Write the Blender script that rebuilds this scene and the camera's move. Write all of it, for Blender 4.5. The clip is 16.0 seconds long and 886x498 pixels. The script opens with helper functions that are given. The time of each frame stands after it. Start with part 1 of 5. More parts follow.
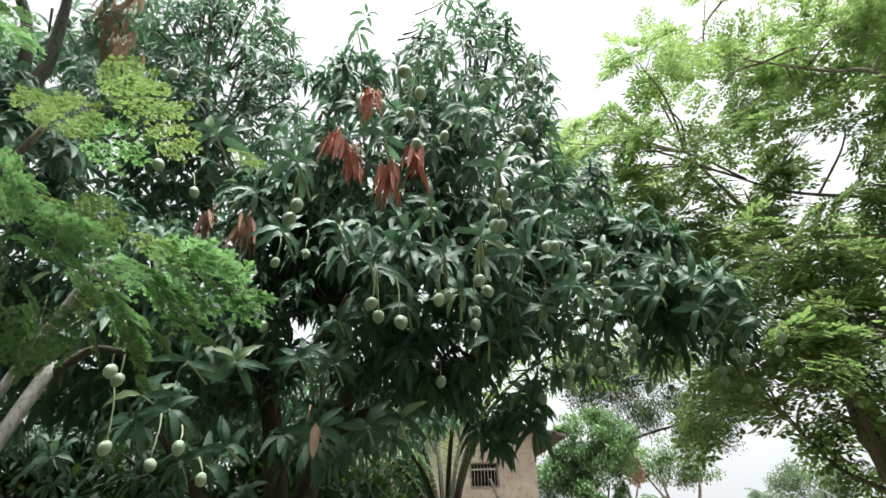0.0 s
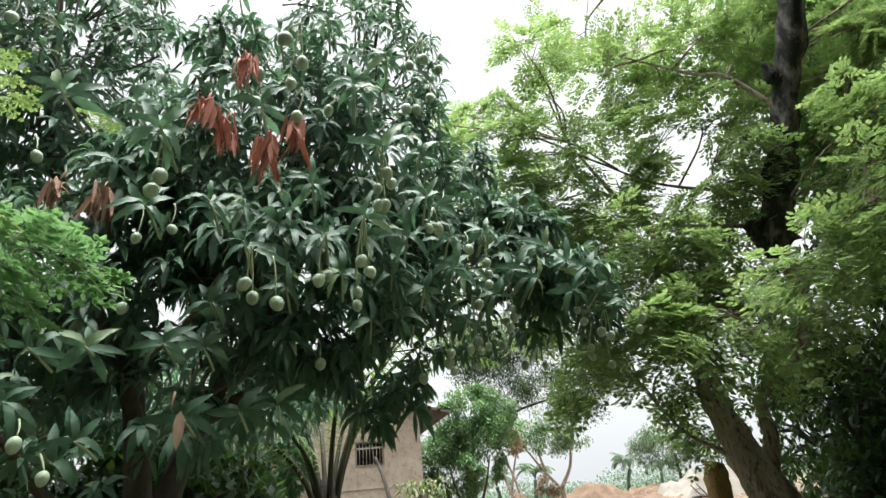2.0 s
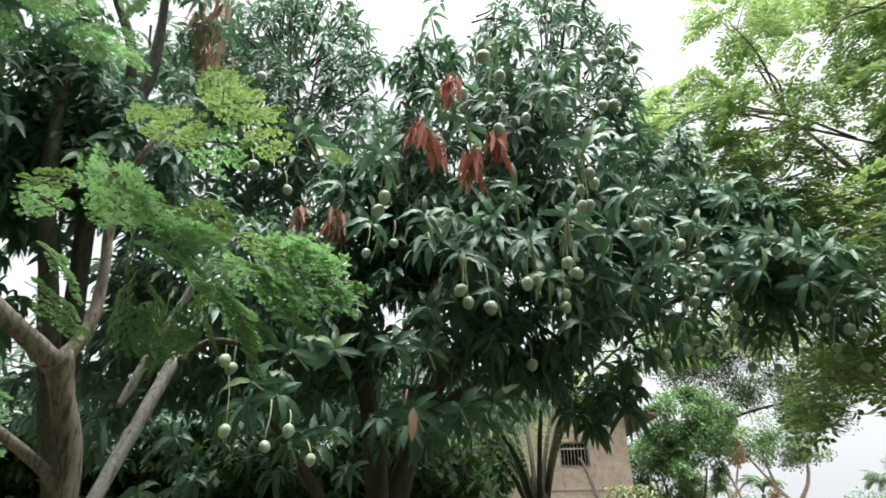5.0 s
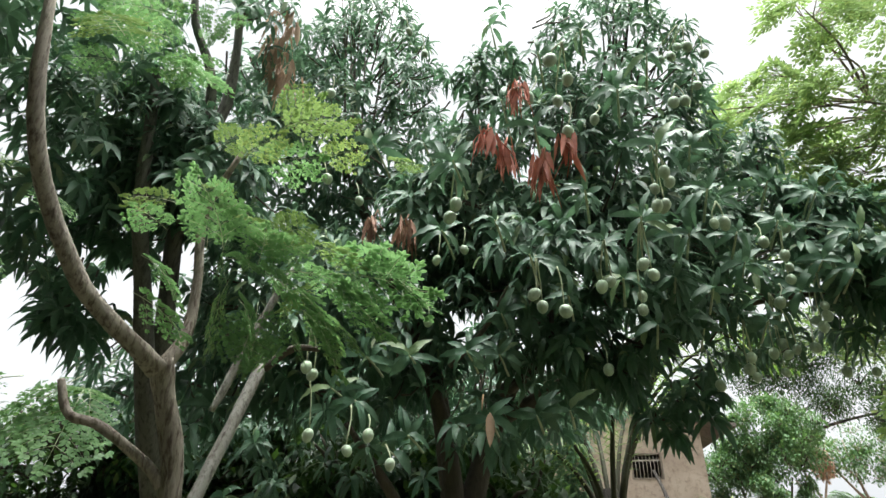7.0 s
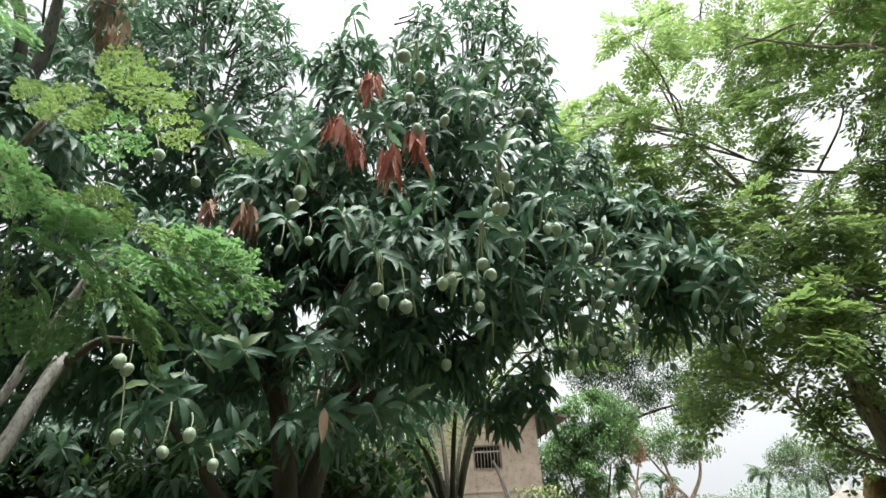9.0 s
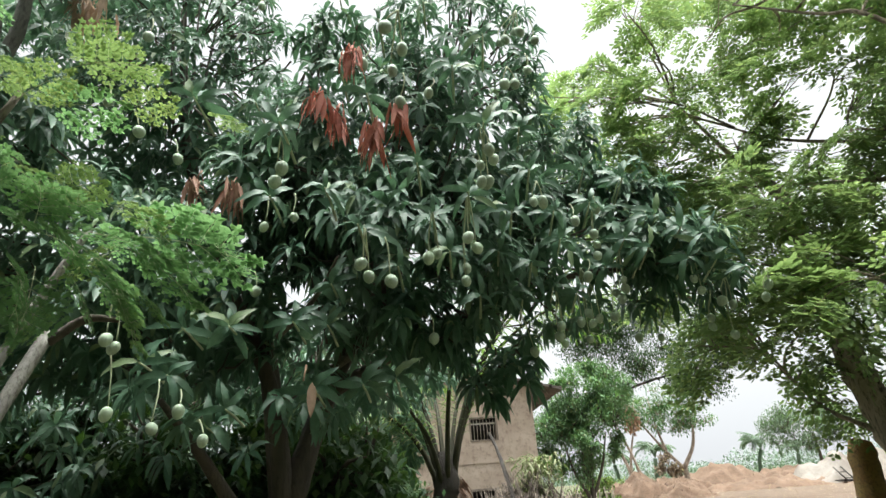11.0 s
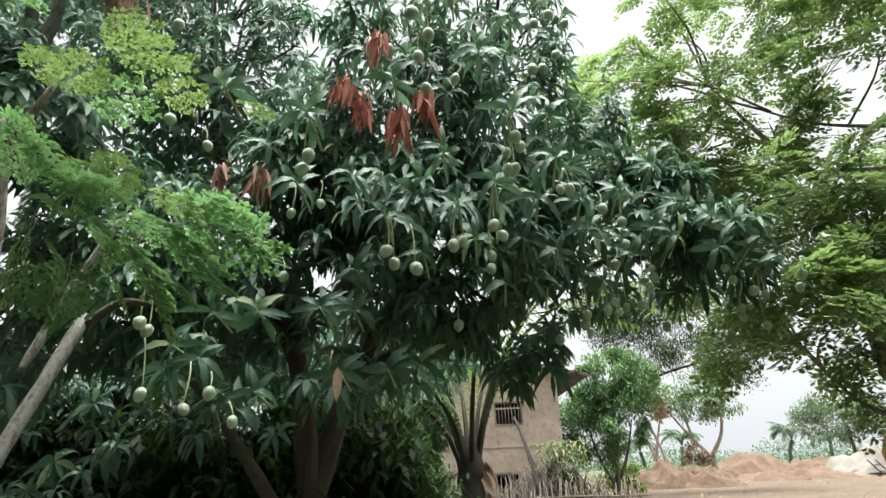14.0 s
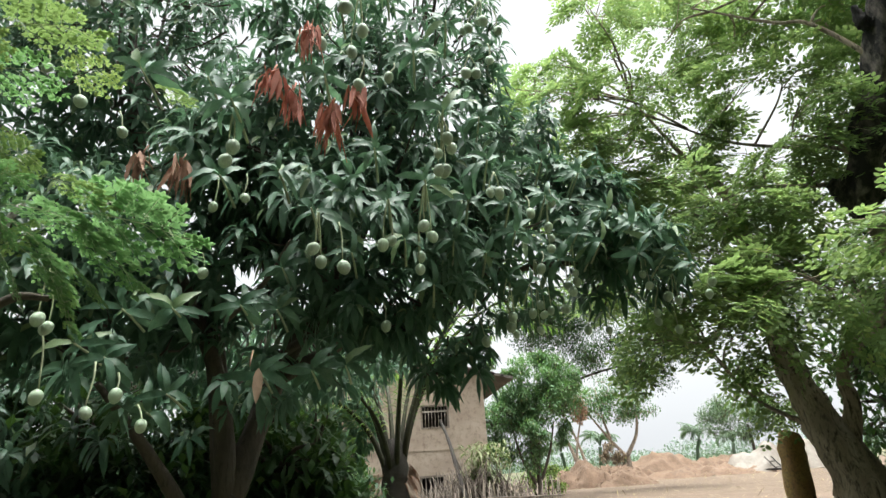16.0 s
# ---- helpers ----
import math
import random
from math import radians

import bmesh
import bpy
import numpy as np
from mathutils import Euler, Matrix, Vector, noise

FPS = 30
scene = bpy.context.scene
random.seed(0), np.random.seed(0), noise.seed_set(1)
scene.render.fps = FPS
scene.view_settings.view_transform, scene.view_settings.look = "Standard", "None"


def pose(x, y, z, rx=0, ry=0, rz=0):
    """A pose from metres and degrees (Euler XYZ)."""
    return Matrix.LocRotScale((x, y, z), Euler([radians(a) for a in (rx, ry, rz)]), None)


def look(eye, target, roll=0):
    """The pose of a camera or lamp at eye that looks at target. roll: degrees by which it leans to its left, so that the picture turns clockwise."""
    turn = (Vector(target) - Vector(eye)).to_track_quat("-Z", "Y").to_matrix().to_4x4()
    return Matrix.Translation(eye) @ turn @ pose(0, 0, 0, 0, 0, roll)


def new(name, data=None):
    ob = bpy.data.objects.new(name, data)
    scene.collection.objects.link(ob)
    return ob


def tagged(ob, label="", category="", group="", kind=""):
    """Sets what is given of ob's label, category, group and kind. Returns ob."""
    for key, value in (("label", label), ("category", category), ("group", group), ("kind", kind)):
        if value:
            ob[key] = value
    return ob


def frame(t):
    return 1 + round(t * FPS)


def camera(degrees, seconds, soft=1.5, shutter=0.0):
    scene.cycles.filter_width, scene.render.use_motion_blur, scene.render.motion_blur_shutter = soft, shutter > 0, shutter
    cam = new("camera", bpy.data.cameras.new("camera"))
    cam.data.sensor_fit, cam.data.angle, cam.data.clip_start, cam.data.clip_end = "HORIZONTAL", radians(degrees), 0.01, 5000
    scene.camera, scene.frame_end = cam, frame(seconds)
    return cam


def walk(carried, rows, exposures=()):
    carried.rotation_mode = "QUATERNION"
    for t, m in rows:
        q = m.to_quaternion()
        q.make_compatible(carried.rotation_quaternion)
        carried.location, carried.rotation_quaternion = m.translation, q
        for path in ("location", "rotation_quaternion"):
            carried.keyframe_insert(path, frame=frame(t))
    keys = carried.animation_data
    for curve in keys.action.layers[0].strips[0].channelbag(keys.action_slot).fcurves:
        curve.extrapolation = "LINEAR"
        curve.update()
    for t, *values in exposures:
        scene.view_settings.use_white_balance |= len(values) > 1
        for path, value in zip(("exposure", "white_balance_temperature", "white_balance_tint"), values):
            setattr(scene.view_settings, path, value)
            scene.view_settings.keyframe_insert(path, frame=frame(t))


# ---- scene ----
cam = camera(76.1, 16.0, soft=1.45, shutter=0.25)
ROWS = [
    (0.0, -0.024, 0.015, 1.501, 116.92, 1.78, -1.74),
    (0.5, 0.009, 0.030, 1.499, 116.52, 2.33, -4.72),
    (1.0, 0.020, 0.042, 1.512, 116.21, 3.25, -7.49),
    (1.5, 0.018, 0.046, 1.513, 115.17, 4.51, -10.09),
    (2.0, 0.024, 0.048, 1.519, 114.25, 5.44, -12.21),
    (2.5, -0.007, 0.042, 1.538, 113.93, 4.96, -12.38),
    (3.0, -0.014, 0.045, 1.524, 114.37, 5.15, -12.21),
    (3.5, -0.004, 0.020, 1.515, 114.84, 4.58, -8.95),
    (4.0, -0.006, -0.002, 1.502, 115.17, 3.46, -4.88),
    (4.5, -0.030, -0.021, 1.498, 115.05, 2.20, 0.74),
    (5.0, -0.068, -0.011, 1.520, 115.15, 0.64, 6.49),
    (5.2, -0.078, -0.008, 1.528, 115.31, 0.30, 8.56),
    (6.3, -0.125, -0.028, 1.505, 115.90, -0.60, 13.40),
    (7.3, -0.138, -0.037, 1.489, 116.62, -0.11, 10.80),
    (7.5, -0.122, -0.046, 1.501, 117.75, 0.22, 7.81),
    (8.0, -0.067, -0.048, 1.518, 115.95, 1.82, 1.74),
    (8.5, -0.041, -0.016, 1.528, 115.70, 2.56, -1.23),
    (9.0, -0.052, 0.005, 1.488, 115.49, 2.96, -1.38),
    (9.2, -0.035, 0.017, 1.468, 115.85, 3.38, -1.75),
    (10.2, -0.012, 0.014, 1.472, 114.30, 3.80, -1.70),
    (11.3, 0.005, 0.009, 1.484, 112.70, 4.05, -1.02),
    (11.5, -0.013, 0.002, 1.487, 112.61, 3.74, -0.10),
    (12.0, -0.041, -0.010, 1.503, 113.07, 2.42, 1.03),
    (12.5, -0.018, -0.022, 1.514, 113.29, 2.65, 1.51),
    (13.0, -0.002, -0.012, 1.499, 113.33, 3.09, 0.90),
    (13.5, 0.006, 0.012, 1.495, 113.08, 3.05, 0.55),
    (14.0, 0.011, 0.007, 1.496, 111.56, 2.47, 0.87),
    (14.5, 0.000, 0.000, 1.500, 111.30, 1.90, 0.00),
    (15.0, -0.001, 0.024, 1.491, 111.94, 2.69, -3.59),
    (15.5, 0.012, 0.035, 1.484, 112.72, 3.60, -6.33),
    (16.0, 0.022, 0.028, 1.485, 111.54, 3.64, -6.15),
]
walk(cam, [(t, pose(x, y, z, rx, ry, rz)) for t, x, y, z, rx, ry, rz in ROWS], [(0.0, 1.12, 6500, 2.0), (16.0, 1.12, 6500, 2.0)])

# ---- light: a bright overcast sky with a broad, weak sun ----
SUN_ELEV, SUN_ROT = radians(80), radians(110)
world = bpy.data.worlds.new("sky")
scene.world = world
world.use_nodes = True
wn = world.node_tree.nodes
wl = world.node_tree.links
wn.clear()
sky = wn.new("ShaderNodeTexSky")
sky.sky_type = "NISHITA"
sky.sun_disc = False
sky.sun_elevation, sky.sun_rotation = SUN_ELEV, SUN_ROT
sky.air_density, sky.dust_density, sky.ozone_density = 1.0, 6.0, 1.0
grey = wn.new("ShaderNodeHueSaturation")
grey.inputs["Saturation"].default_value = 0.05
cloud = wn.new("ShaderNodeMix")
cloud.data_type = "RGBA"
cloud.inputs["Factor"].default_value = 0.75
wco = wn.new("ShaderNodeTexCoord")
wxyz = wn.new("ShaderNodeSeparateXYZ")
wl.new(wco.outputs["Generated"], wxyz.inputs["Vector"])
dome = wn.new("ShaderNodeMapRange")
dome.inputs["From Min"].default_value, dome.inputs["From Max"].default_value = 0.72, 1.0
wl.new(wxyz.outputs["Z"], dome.inputs["Value"])
veil = wn.new("ShaderNodeMix")
veil.data_type = "RGBA"
veil.inputs["A"].default_value = (4.15, 4.1, 4.45, 1)
veil.inputs["B"].default_value = (57.0, 56.7, 57.6, 1)
wl.new(dome.outputs["Result"], veil.inputs["Factor"])
wl.new(veil.outputs["Result"], cloud.inputs["B"])
back = wn.new("ShaderNodeBackground")
back.inputs["Strength"].default_value = 0.125
wout = wn.new("ShaderNodeOutputWorld")
wl.new(sky.outputs["Color"], grey.inputs["Color"])
wl.new(grey.outputs["Color"], cloud.inputs["A"])
wl.new(cloud.outputs["Result"], back.inputs["Color"])
wl.new(back.outputs["Background"], wout.inputs["Surface"])
sun_data = bpy.data.lights.new("sun", "SUN")
sun_data.energy, sun_data.angle, sun_data.color = 1.5, radians(25), (1.0, 0.98, 0.95)
sun = new("sun", sun_data)
sun.matrix_world = look((0, 0, 30), (0 - 30 * math.cos(SUN_ELEV) * math.sin(SUN_ROT) / math.sin(SUN_ELEV), 0 - 30 * math.cos(SUN_ELEV) * math.cos(SUN_ROT) / math.sin(SUN_ELEV), 0))

rng = np.random.default_rng(7)


# ---- materials ----
def nodes_of(name):
    m = bpy.data.materials.new(name)
    m.use_nodes = True
    m.node_tree.nodes.clear()
    return m, m.node_tree.nodes, m.node_tree.links


def mix_rgb(n, l, fac, a, b):
    k = n.new("ShaderNodeMix")
    k.data_type = "RGBA"
    for key, v in (("Factor", fac), ("A", a), ("B", b)):
        if hasattr(v, "links"):
            l.new(v, k.inputs[key])
        elif key == "Factor":
            k.inputs[key].default_value = v
        else:
            k.inputs[key].default_value = (*v, 1)
    return k.outputs["Result"]


def ramp(n, l, value, lo, hi):
    k = n.new("ShaderNodeMapRange")
    k.inputs["From Min"].default_value, k.inputs["From Max"].default_value = lo, hi
    l.new(value, k.inputs["Value"])
    return k.outputs["Result"]


def noise_tex(n, l, scale, detail=4.0, stretch=(1, 1, 1), rough=0.6):
    co = n.new("ShaderNodeTexCoord")
    mp = n.new("ShaderNodeMapping")
    mp.inputs["Scale"].default_value = stretch
    l.new(co.outputs["Object"], mp.inputs["Vector"])
    t = n.new("ShaderNodeTexNoise")
    t.inputs["Scale"].default_value, t.inputs["Detail"].default_value, t.inputs["Roughness"].default_value = scale, detail, rough
    l.new(mp.outputs["Vector"], t.inputs["Vector"])
    return t.outputs["Fac"]


def leaf_material(name, dark, light, odd, rough=0.45, through_light=0.25, glow=(0.2, 0.4, 0.05), odd_share=0.06, gloss=0.42, by_leaf=1.0, patch=1.4):
    """Leaf: two greens by leaf and by clump, a few odd ones, mottling, and light that comes through."""
    m, n, l = nodes_of(name)
    geo = n.new("ShaderNodeNewGeometry")
    inf = n.new("ShaderNodeObjectInfo")
    add = n.new("ShaderNodeMath")
    add.operation = "ADD"
    isl = n.new("ShaderNodeMath")
    isl.operation = "MULTIPLY"
    isl.inputs[1].default_value = by_leaf
    l.new(geo.outputs["Random Per Island"], isl.inputs[0])
    l.new(isl.outputs[0], add.inputs[0])
    l.new(inf.outputs["Random"], add.inputs[1])
    fr = n.new("ShaderNodeMath")
    fr.operation = "FRACT"
    l.new(add.outputs[0], fr.inputs[0])
    rnd = fr.outputs[0]
    clump = ramp(n, l, noise_tex(n, l, patch, 2), 0.36, 0.64)
    both = n.new("ShaderNodeMix")
    both.inputs["Factor"].default_value = 0.5
    l.new(rnd, both.inputs["A"])
    l.new(clump, both.inputs["B"])
    col = mix_rgb(n, l, both.outputs["Result"], dark, light)
    gt = n.new("ShaderNodeMath")
    gt.operation = "GREATER_THAN"
    l.new(rnd, gt.inputs[0])
    gt.inputs[1].default_value = 1.0 - odd_share
    col = mix_rgb(n, l, gt.outputs[0], col, odd)
    mott = ramp(n, l, noise_tex(n, l, 30.0, 3), 0.3, 0.75)
    dim = n.new("ShaderNodeMix")
    dim.data_type, dim.blend_type = "RGBA", "MULTIPLY"
    dim.inputs["Factor"].default_value = 0.35
    l.new(col, dim.inputs["A"])
    l.new(mott, dim.inputs["B"])
    col = dim.outputs["Result"]
    b = n.new("ShaderNodeBsdfPrincipled")
    l.new(col, b.inputs["Base Color"])
    b.inputs["Roughness"].default_value = rough
    b.inputs["Specular IOR Level"].default_value = gloss
    tr = n.new("ShaderNodeBsdfTranslucent")
    tint = mix_rgb(n, l, 0.6, col, glow)
    l.new(tint, tr.inputs["Color"])
    mx = n.new("ShaderNodeMixShader")
    mx.inputs["Fac"].default_value = through_light
    l.new(b.outputs["BSDF"], mx.inputs[1])
    l.new(tr.outputs["BSDF"], mx.inputs[2])
    o = n.new("ShaderNodeOutputMaterial")
    l.new(mx.outputs["Shader"], o.inputs["Surface"])
    return m


def solid_material(name, a, b, c, scale, rough=0.85, bump=0.4, stretch=(1, 1, 1), fine=8.0, fleck=0.35, vary=0.0):
    """Rough surface: broad patches of a and b, flecks of c at a finer scale, relief."""
    m, n, l = nodes_of(name)
    broad = ramp(n, l, noise_tex(n, l, scale, 5, stretch), 0.3, 0.7)
    small = noise_tex(n, l, scale * fine, 6, stretch, 0.7)
    col = mix_rgb(n, l, broad, a, b)
    spot = ramp(n, l, small, 0.47, 0.66)
    mul = n.new("ShaderNodeMath")
    mul.operation = "MULTIPLY"
    l.new(spot, mul.inputs[0])
    mul.inputs[1].default_value = fleck * 2
    mul.use_clamp = True
    col = mix_rgb(n, l, mul.outputs[0], col, c)
    if vary:
        inf = n.new("ShaderNodeObjectInfo")
        hs = n.new("ShaderNodeHueSaturation")
        v = n.new("ShaderNodeMapRange")
        v.inputs["To Min"].default_value, v.inputs["To Max"].default_value = 1 - vary, 1 + vary
        l.new(inf.outputs["Random"], v.inputs["Value"])
        l.new(v.outputs["Result"], hs.inputs["Value"])
        l.new(col, hs.inputs["Color"])
        col = hs.outputs["Color"]
    p = n.new("ShaderNodeBsdfPrincipled")
    l.new(col, p.inputs["Base Color"])
    p.inputs["Roughness"].default_value = rough
    if bump:
        bp = n.new("ShaderNodeBump")
        bp.inputs["Strength"].default_value, bp.inputs["Distance"].default_value = bump, 0.02
        l.new(small, bp.inputs["Height"])
        l.new(bp.outputs["Normal"], p.inputs["Normal"])
    o = n.new("ShaderNodeOutputMaterial")
    l.new(p.outputs["BSDF"], o.inputs["Surface"])
    return m


M_MANGO_LEAF = leaf_material("mango_leaf", (0.036, 0.110, 0.064), (0.185, 0.312, 0.202), (0.27, 0.37, 0.19), rough=0.44, through_light=0.30, glow=(0.17, 0.31, 0.155), gloss=0.46, patch=2.2)
M_DEAD_RED = leaf_material("dead_leaf_red", (0.34, 0.09, 0.06), (0.60, 0.21, 0.14), (0.62, 0.34, 0.22), rough=0.7, through_light=0.2, glow=(0.6, 0.2, 0.1))
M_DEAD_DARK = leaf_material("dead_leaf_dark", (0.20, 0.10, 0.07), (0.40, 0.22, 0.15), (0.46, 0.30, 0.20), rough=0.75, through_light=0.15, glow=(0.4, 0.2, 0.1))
M_DEAD_BROWN = leaf_material("dead_leaf_brown", (0.36, 0.23, 0.155), (0.62, 0.46, 0.34), (0.68, 0.53, 0.40), rough=0.75, through_light=0.42, glow=(0.6, 0.38, 0.24))
M_MORINGA = leaf_material("moringa_leaflet", (0.082, 0.215, 0.085), (0.245, 0.445, 0.175), (0.34, 0.49, 0.18), rough=0.42, through_light=0.5, glow=(0.30, 0.50, 0.195), odd_share=0.06, by_leaf=0.12, patch=5.0)
M_MORINGA_YOUNG = leaf_material("young_moringa_leaflet", (0.12, 0.235, 0.08), (0.26, 0.38, 0.135), (0.36, 0.45, 0.16), rough=0.5, through_light=0.40, glow=(0.36, 0.49, 0.155), odd_share=0.1, by_leaf=0.2, patch=6.0)
M_SHADE_LEAF = leaf_material("shade_tree_leaflet", (0.100, 0.194, 0.066), (0.290, 0.410, 0.142), (0.44, 0.52, 0.175), rough=0.42, through_light=0.52, glow=(0.360, 0.500, 0.168), odd_share=0.1, patch=1.1)
M_BUSH_LEAF = leaf_material("bush_leaf", (0.085, 0.20, 0.075), (0.22, 0.36, 0.14), (0.36, 0.38, 0.15), rough=0.5, through_light=0.3)
M_YARD_LEAF = leaf_material("yard_tree_leaf", (0.075, 0.165, 0.080), (0.20, 0.33, 0.165), (0.30, 0.34, 0.17), rough=0.5, through_light=0.32)
# Green lowered to near black: deep shade is put into this leaf colour
M_DARKENED_LEAF = leaf_material("darkened_leaf", (0.018, 0.055, 0.024), (0.052, 0.115, 0.042), (0.10, 0.15, 0.055), rough=0.5, through_light=0.2)
# Distance haze is mixed into the next two leaf colours
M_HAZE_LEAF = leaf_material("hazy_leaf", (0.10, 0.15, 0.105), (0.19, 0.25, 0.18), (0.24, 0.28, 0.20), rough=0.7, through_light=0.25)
M_FAR_HAZE_LEAF = leaf_material("far_haze_leaf", (0.19, 0.25, 0.225), (0.27, 0.325, 0.30), (0.30, 0.34, 0.30), rough=0.7, through_light=0.25)
M_PALM_LEAF = leaf_material("palm_leaflet", (0.085, 0.155, 0.045), (0.21, 0.29, 0.085), (0.34, 0.32, 0.12), rough=0.45, through_light=0.3, odd_share=0.1)
M_DRY = leaf_material("dry_stalk", (0.20, 0.15, 0.11), (0.42, 0.33, 0.23), (0.5, 0.42, 0.2), rough=0.8, through_light=0.1, glow=(0.5, 0.4, 0.2))
M_DRY_PLANT = leaf_material("half_dry_leaf", (0.16, 0.19, 0.09), (0.32, 0.31, 0.19), (0.42, 0.34, 0.22), rough=0.6, through_light=0.25)
M_BRUSH = leaf_material("brushwood", (0.065, 0.048, 0.040), (0.19, 0.15, 0.125), (0.30, 0.25, 0.18), rough=0.85, through_light=0.05)
M_GRASS = leaf_material("grass_blade", (0.10, 0.18, 0.04), (0.26, 0.33, 0.08), (0.45, 0.38, 0.16), rough=0.6, through_light=0.3)
M_FRUIT = solid_material("mango_skin", (0.35, 0.46, 0.325), (0.50, 0.58, 0.45), (0.26, 0.35, 0.235), 9.0, rough=0.42, bump=0.08, fine=6, fleck=0.25, vary=0.14)
M_STALK = solid_material("green_stalk", (0.37, 0.44, 0.27), (0.50, 0.54, 0.36), (0.28, 0.25, 0.16), 20.0, rough=0.6, bump=0.1)
M_BARK_MANGO = solid_material("mango_bark", (0.055, 0.045, 0.035), (0.13, 0.105, 0.08), (0.03, 0.026, 0.02), 5.0, stretch=(1, 1, 0.3), bump=0.7)
M_BARK_MORINGA = solid_material("moringa_bark", (0.21, 0.18, 0.15), (0.40, 0.35, 0.295), (0.10, 0.072, 0.055), 8.0, stretch=(1, 1, 0.22), bump=0.8, fine=6, fleck=0.6)
M_TWIG = solid_material("twig_bark", (0.09, 0.08, 0.068), (0.19, 0.17, 0.145), (0.05, 0.042, 0.035), 9.0, stretch=(1, 1, 0.3), bump=0.4)
M_BARK_PALE = solid_material("pale_stem_bark", (0.22, 0.205, 0.185), (0.40, 0.385, 0.36), (0.09, 0.075, 0.062), 7.0, stretch=(1, 1, 0.5), bump=0.6, fleck=0.5)
M_BARK_GREY = solid_material("grey_bark", (0.09, 0.086, 0.074), (0.19, 0.18, 0.155), (0.045, 0.042, 0.036), 5.0, stretch=(1, 1, 0.3), bump=0.8, fleck=0.5)
M_BARK_SHADE = solid_material("shade_tree_bark", (0.17, 0.125, 0.095), (0.56, 0.46, 0.37), (0.055, 0.041, 0.031), 3.6, stretch=(1, 1, 0.3), bump=0.9, fleck=0.55)
M_BARK_BLACK = solid_material("black_bark", (0.010, 0.009, 0.009), (0.028, 0.025, 0.025), (0.24, 0.20, 0.18), 2.2, stretch=(1, 1, 0.5), bump=0.9, fine=3.0, fleck=0.42)
# Palm trunk and petiole colours are darkened to carry the mango tree's shade
M_PALM_TRUNK = solid_material("palm_trunk", (0.017, 0.013, 0.011), (0.045, 0.034, 0.027), (0.014, 0.011, 0.009), 5.0, stretch=(1, 1, 2.5), bump=0.8, fleck=0.5)
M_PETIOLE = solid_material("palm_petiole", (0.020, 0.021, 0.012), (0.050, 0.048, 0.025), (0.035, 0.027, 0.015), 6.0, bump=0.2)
M_MUD = solid_material("mud_plaster", (0.29, 0.225, 0.18), (0.43, 0.35, 0.285), (0.18, 0.132, 0.10), 1.3, rough=0.95, bump=0.6, fine=4, fleck=0.4)
M_ROOF = solid_material("old_roof_tile", (0.085, 0.072, 0.064), (0.19, 0.165, 0.15), (0.05, 0.04, 0.034), 1.5, bump=0.6, fleck=0.5)
M_WOOD = solid_material("grey_wood", (0.12, 0.094, 0.076), (0.24, 0.20, 0.165), (0.06, 0.048, 0.036), 4.0, stretch=(1, 1, 0.3), bump=0.5, vary=0.3)
M_IRON = solid_material("bar_wood", (0.30, 0.26, 0.23), (0.42, 0.38, 0.34), (0.2, 0.14, 0.1), 6.0, bump=0.2)
# Near-black, so the house openings look like an unlit room
M_DARK = solid_material("dark_room", (0.03, 0.027, 0.025), (0.05, 0.045, 0.04), (0.02, 0.02, 0.02), 1.0, bump=0.1)
M_HAY = solid_material("hay", (0.115, 0.072, 0.047), (0.22, 0.142, 0.097), (0.07, 0.045, 0.03), 1.1, rough=0.95, bump=1.0, fine=14, fleck=0.4)
M_TARP = solid_material("tarpaulin", (0.165, 0.135, 0.11), (0.225, 0.195, 0.165), (0.11, 0.088, 0.068), 0.7, rough=0.6, bump=0.4, fine=6, fleck=0.25)
M_POST = solid_material("yellow_post", (0.36, 0.27, 0.08), (0.30, 0.15, 0.065), (0.16, 0.11, 0.05), 5.0, bump=0.9, fleck=0.5)
M_LITTER = solid_material("straw_litter", (0.11, 0.076, 0.052), (0.17, 0.12, 0.084), (0.078, 0.053, 0.036), 0.5, rough=1.0, bump=0.6, fine=14, fleck=0.4)
M_GROUND = solid_material("grassy_soil", (0.085, 0.095, 0.045), (0.15, 0.125, 0.085), (0.06, 0.085, 0.03), 0.15, rough=1.0, bump=0.5, fine=20, fleck=0.4)


# ---- mesh helpers ----
class Soup:
    """Gathers vertices and faces for one mesh."""

    def __init__(self):
        self.v, self.f, self.count = [], [], 0

    def add(self, verts, faces):
        self.v.append(np.asarray(verts, float).reshape(-1, 3))
        self.f.extend((np.asarray(faces) + self.count).tolist())
        self.count += len(self.v[-1])
        return self

    def mesh(self, name, material, smooth=True):
        me = bpy.data.meshes.new(name)
        me.from_pydata(np.concatenate(self.v).tolist() if self.v else [], [], self.f)
        me.materials.append(material)
        if smooth:
            me.polygons.foreach_set("use_smooth", [True] * len(me.polygons))
        me.update()
        return me


def part(name, me, parent, label="", kind=""):
    ob = new(name, me)
    ob.parent = parent
    return tagged(ob, label, kind=kind)


def thing(name, at, label, category, group="", kind=""):
    ob = new(name)
    ob.location = at
    ob.empty_display_size = 0.1
    return tagged(ob, label, category, group, kind)


def unit(a):
    a = np.asarray(a, float)
    return a / (np.linalg.norm(a, axis=-1, keepdims=True) + 1e-9)


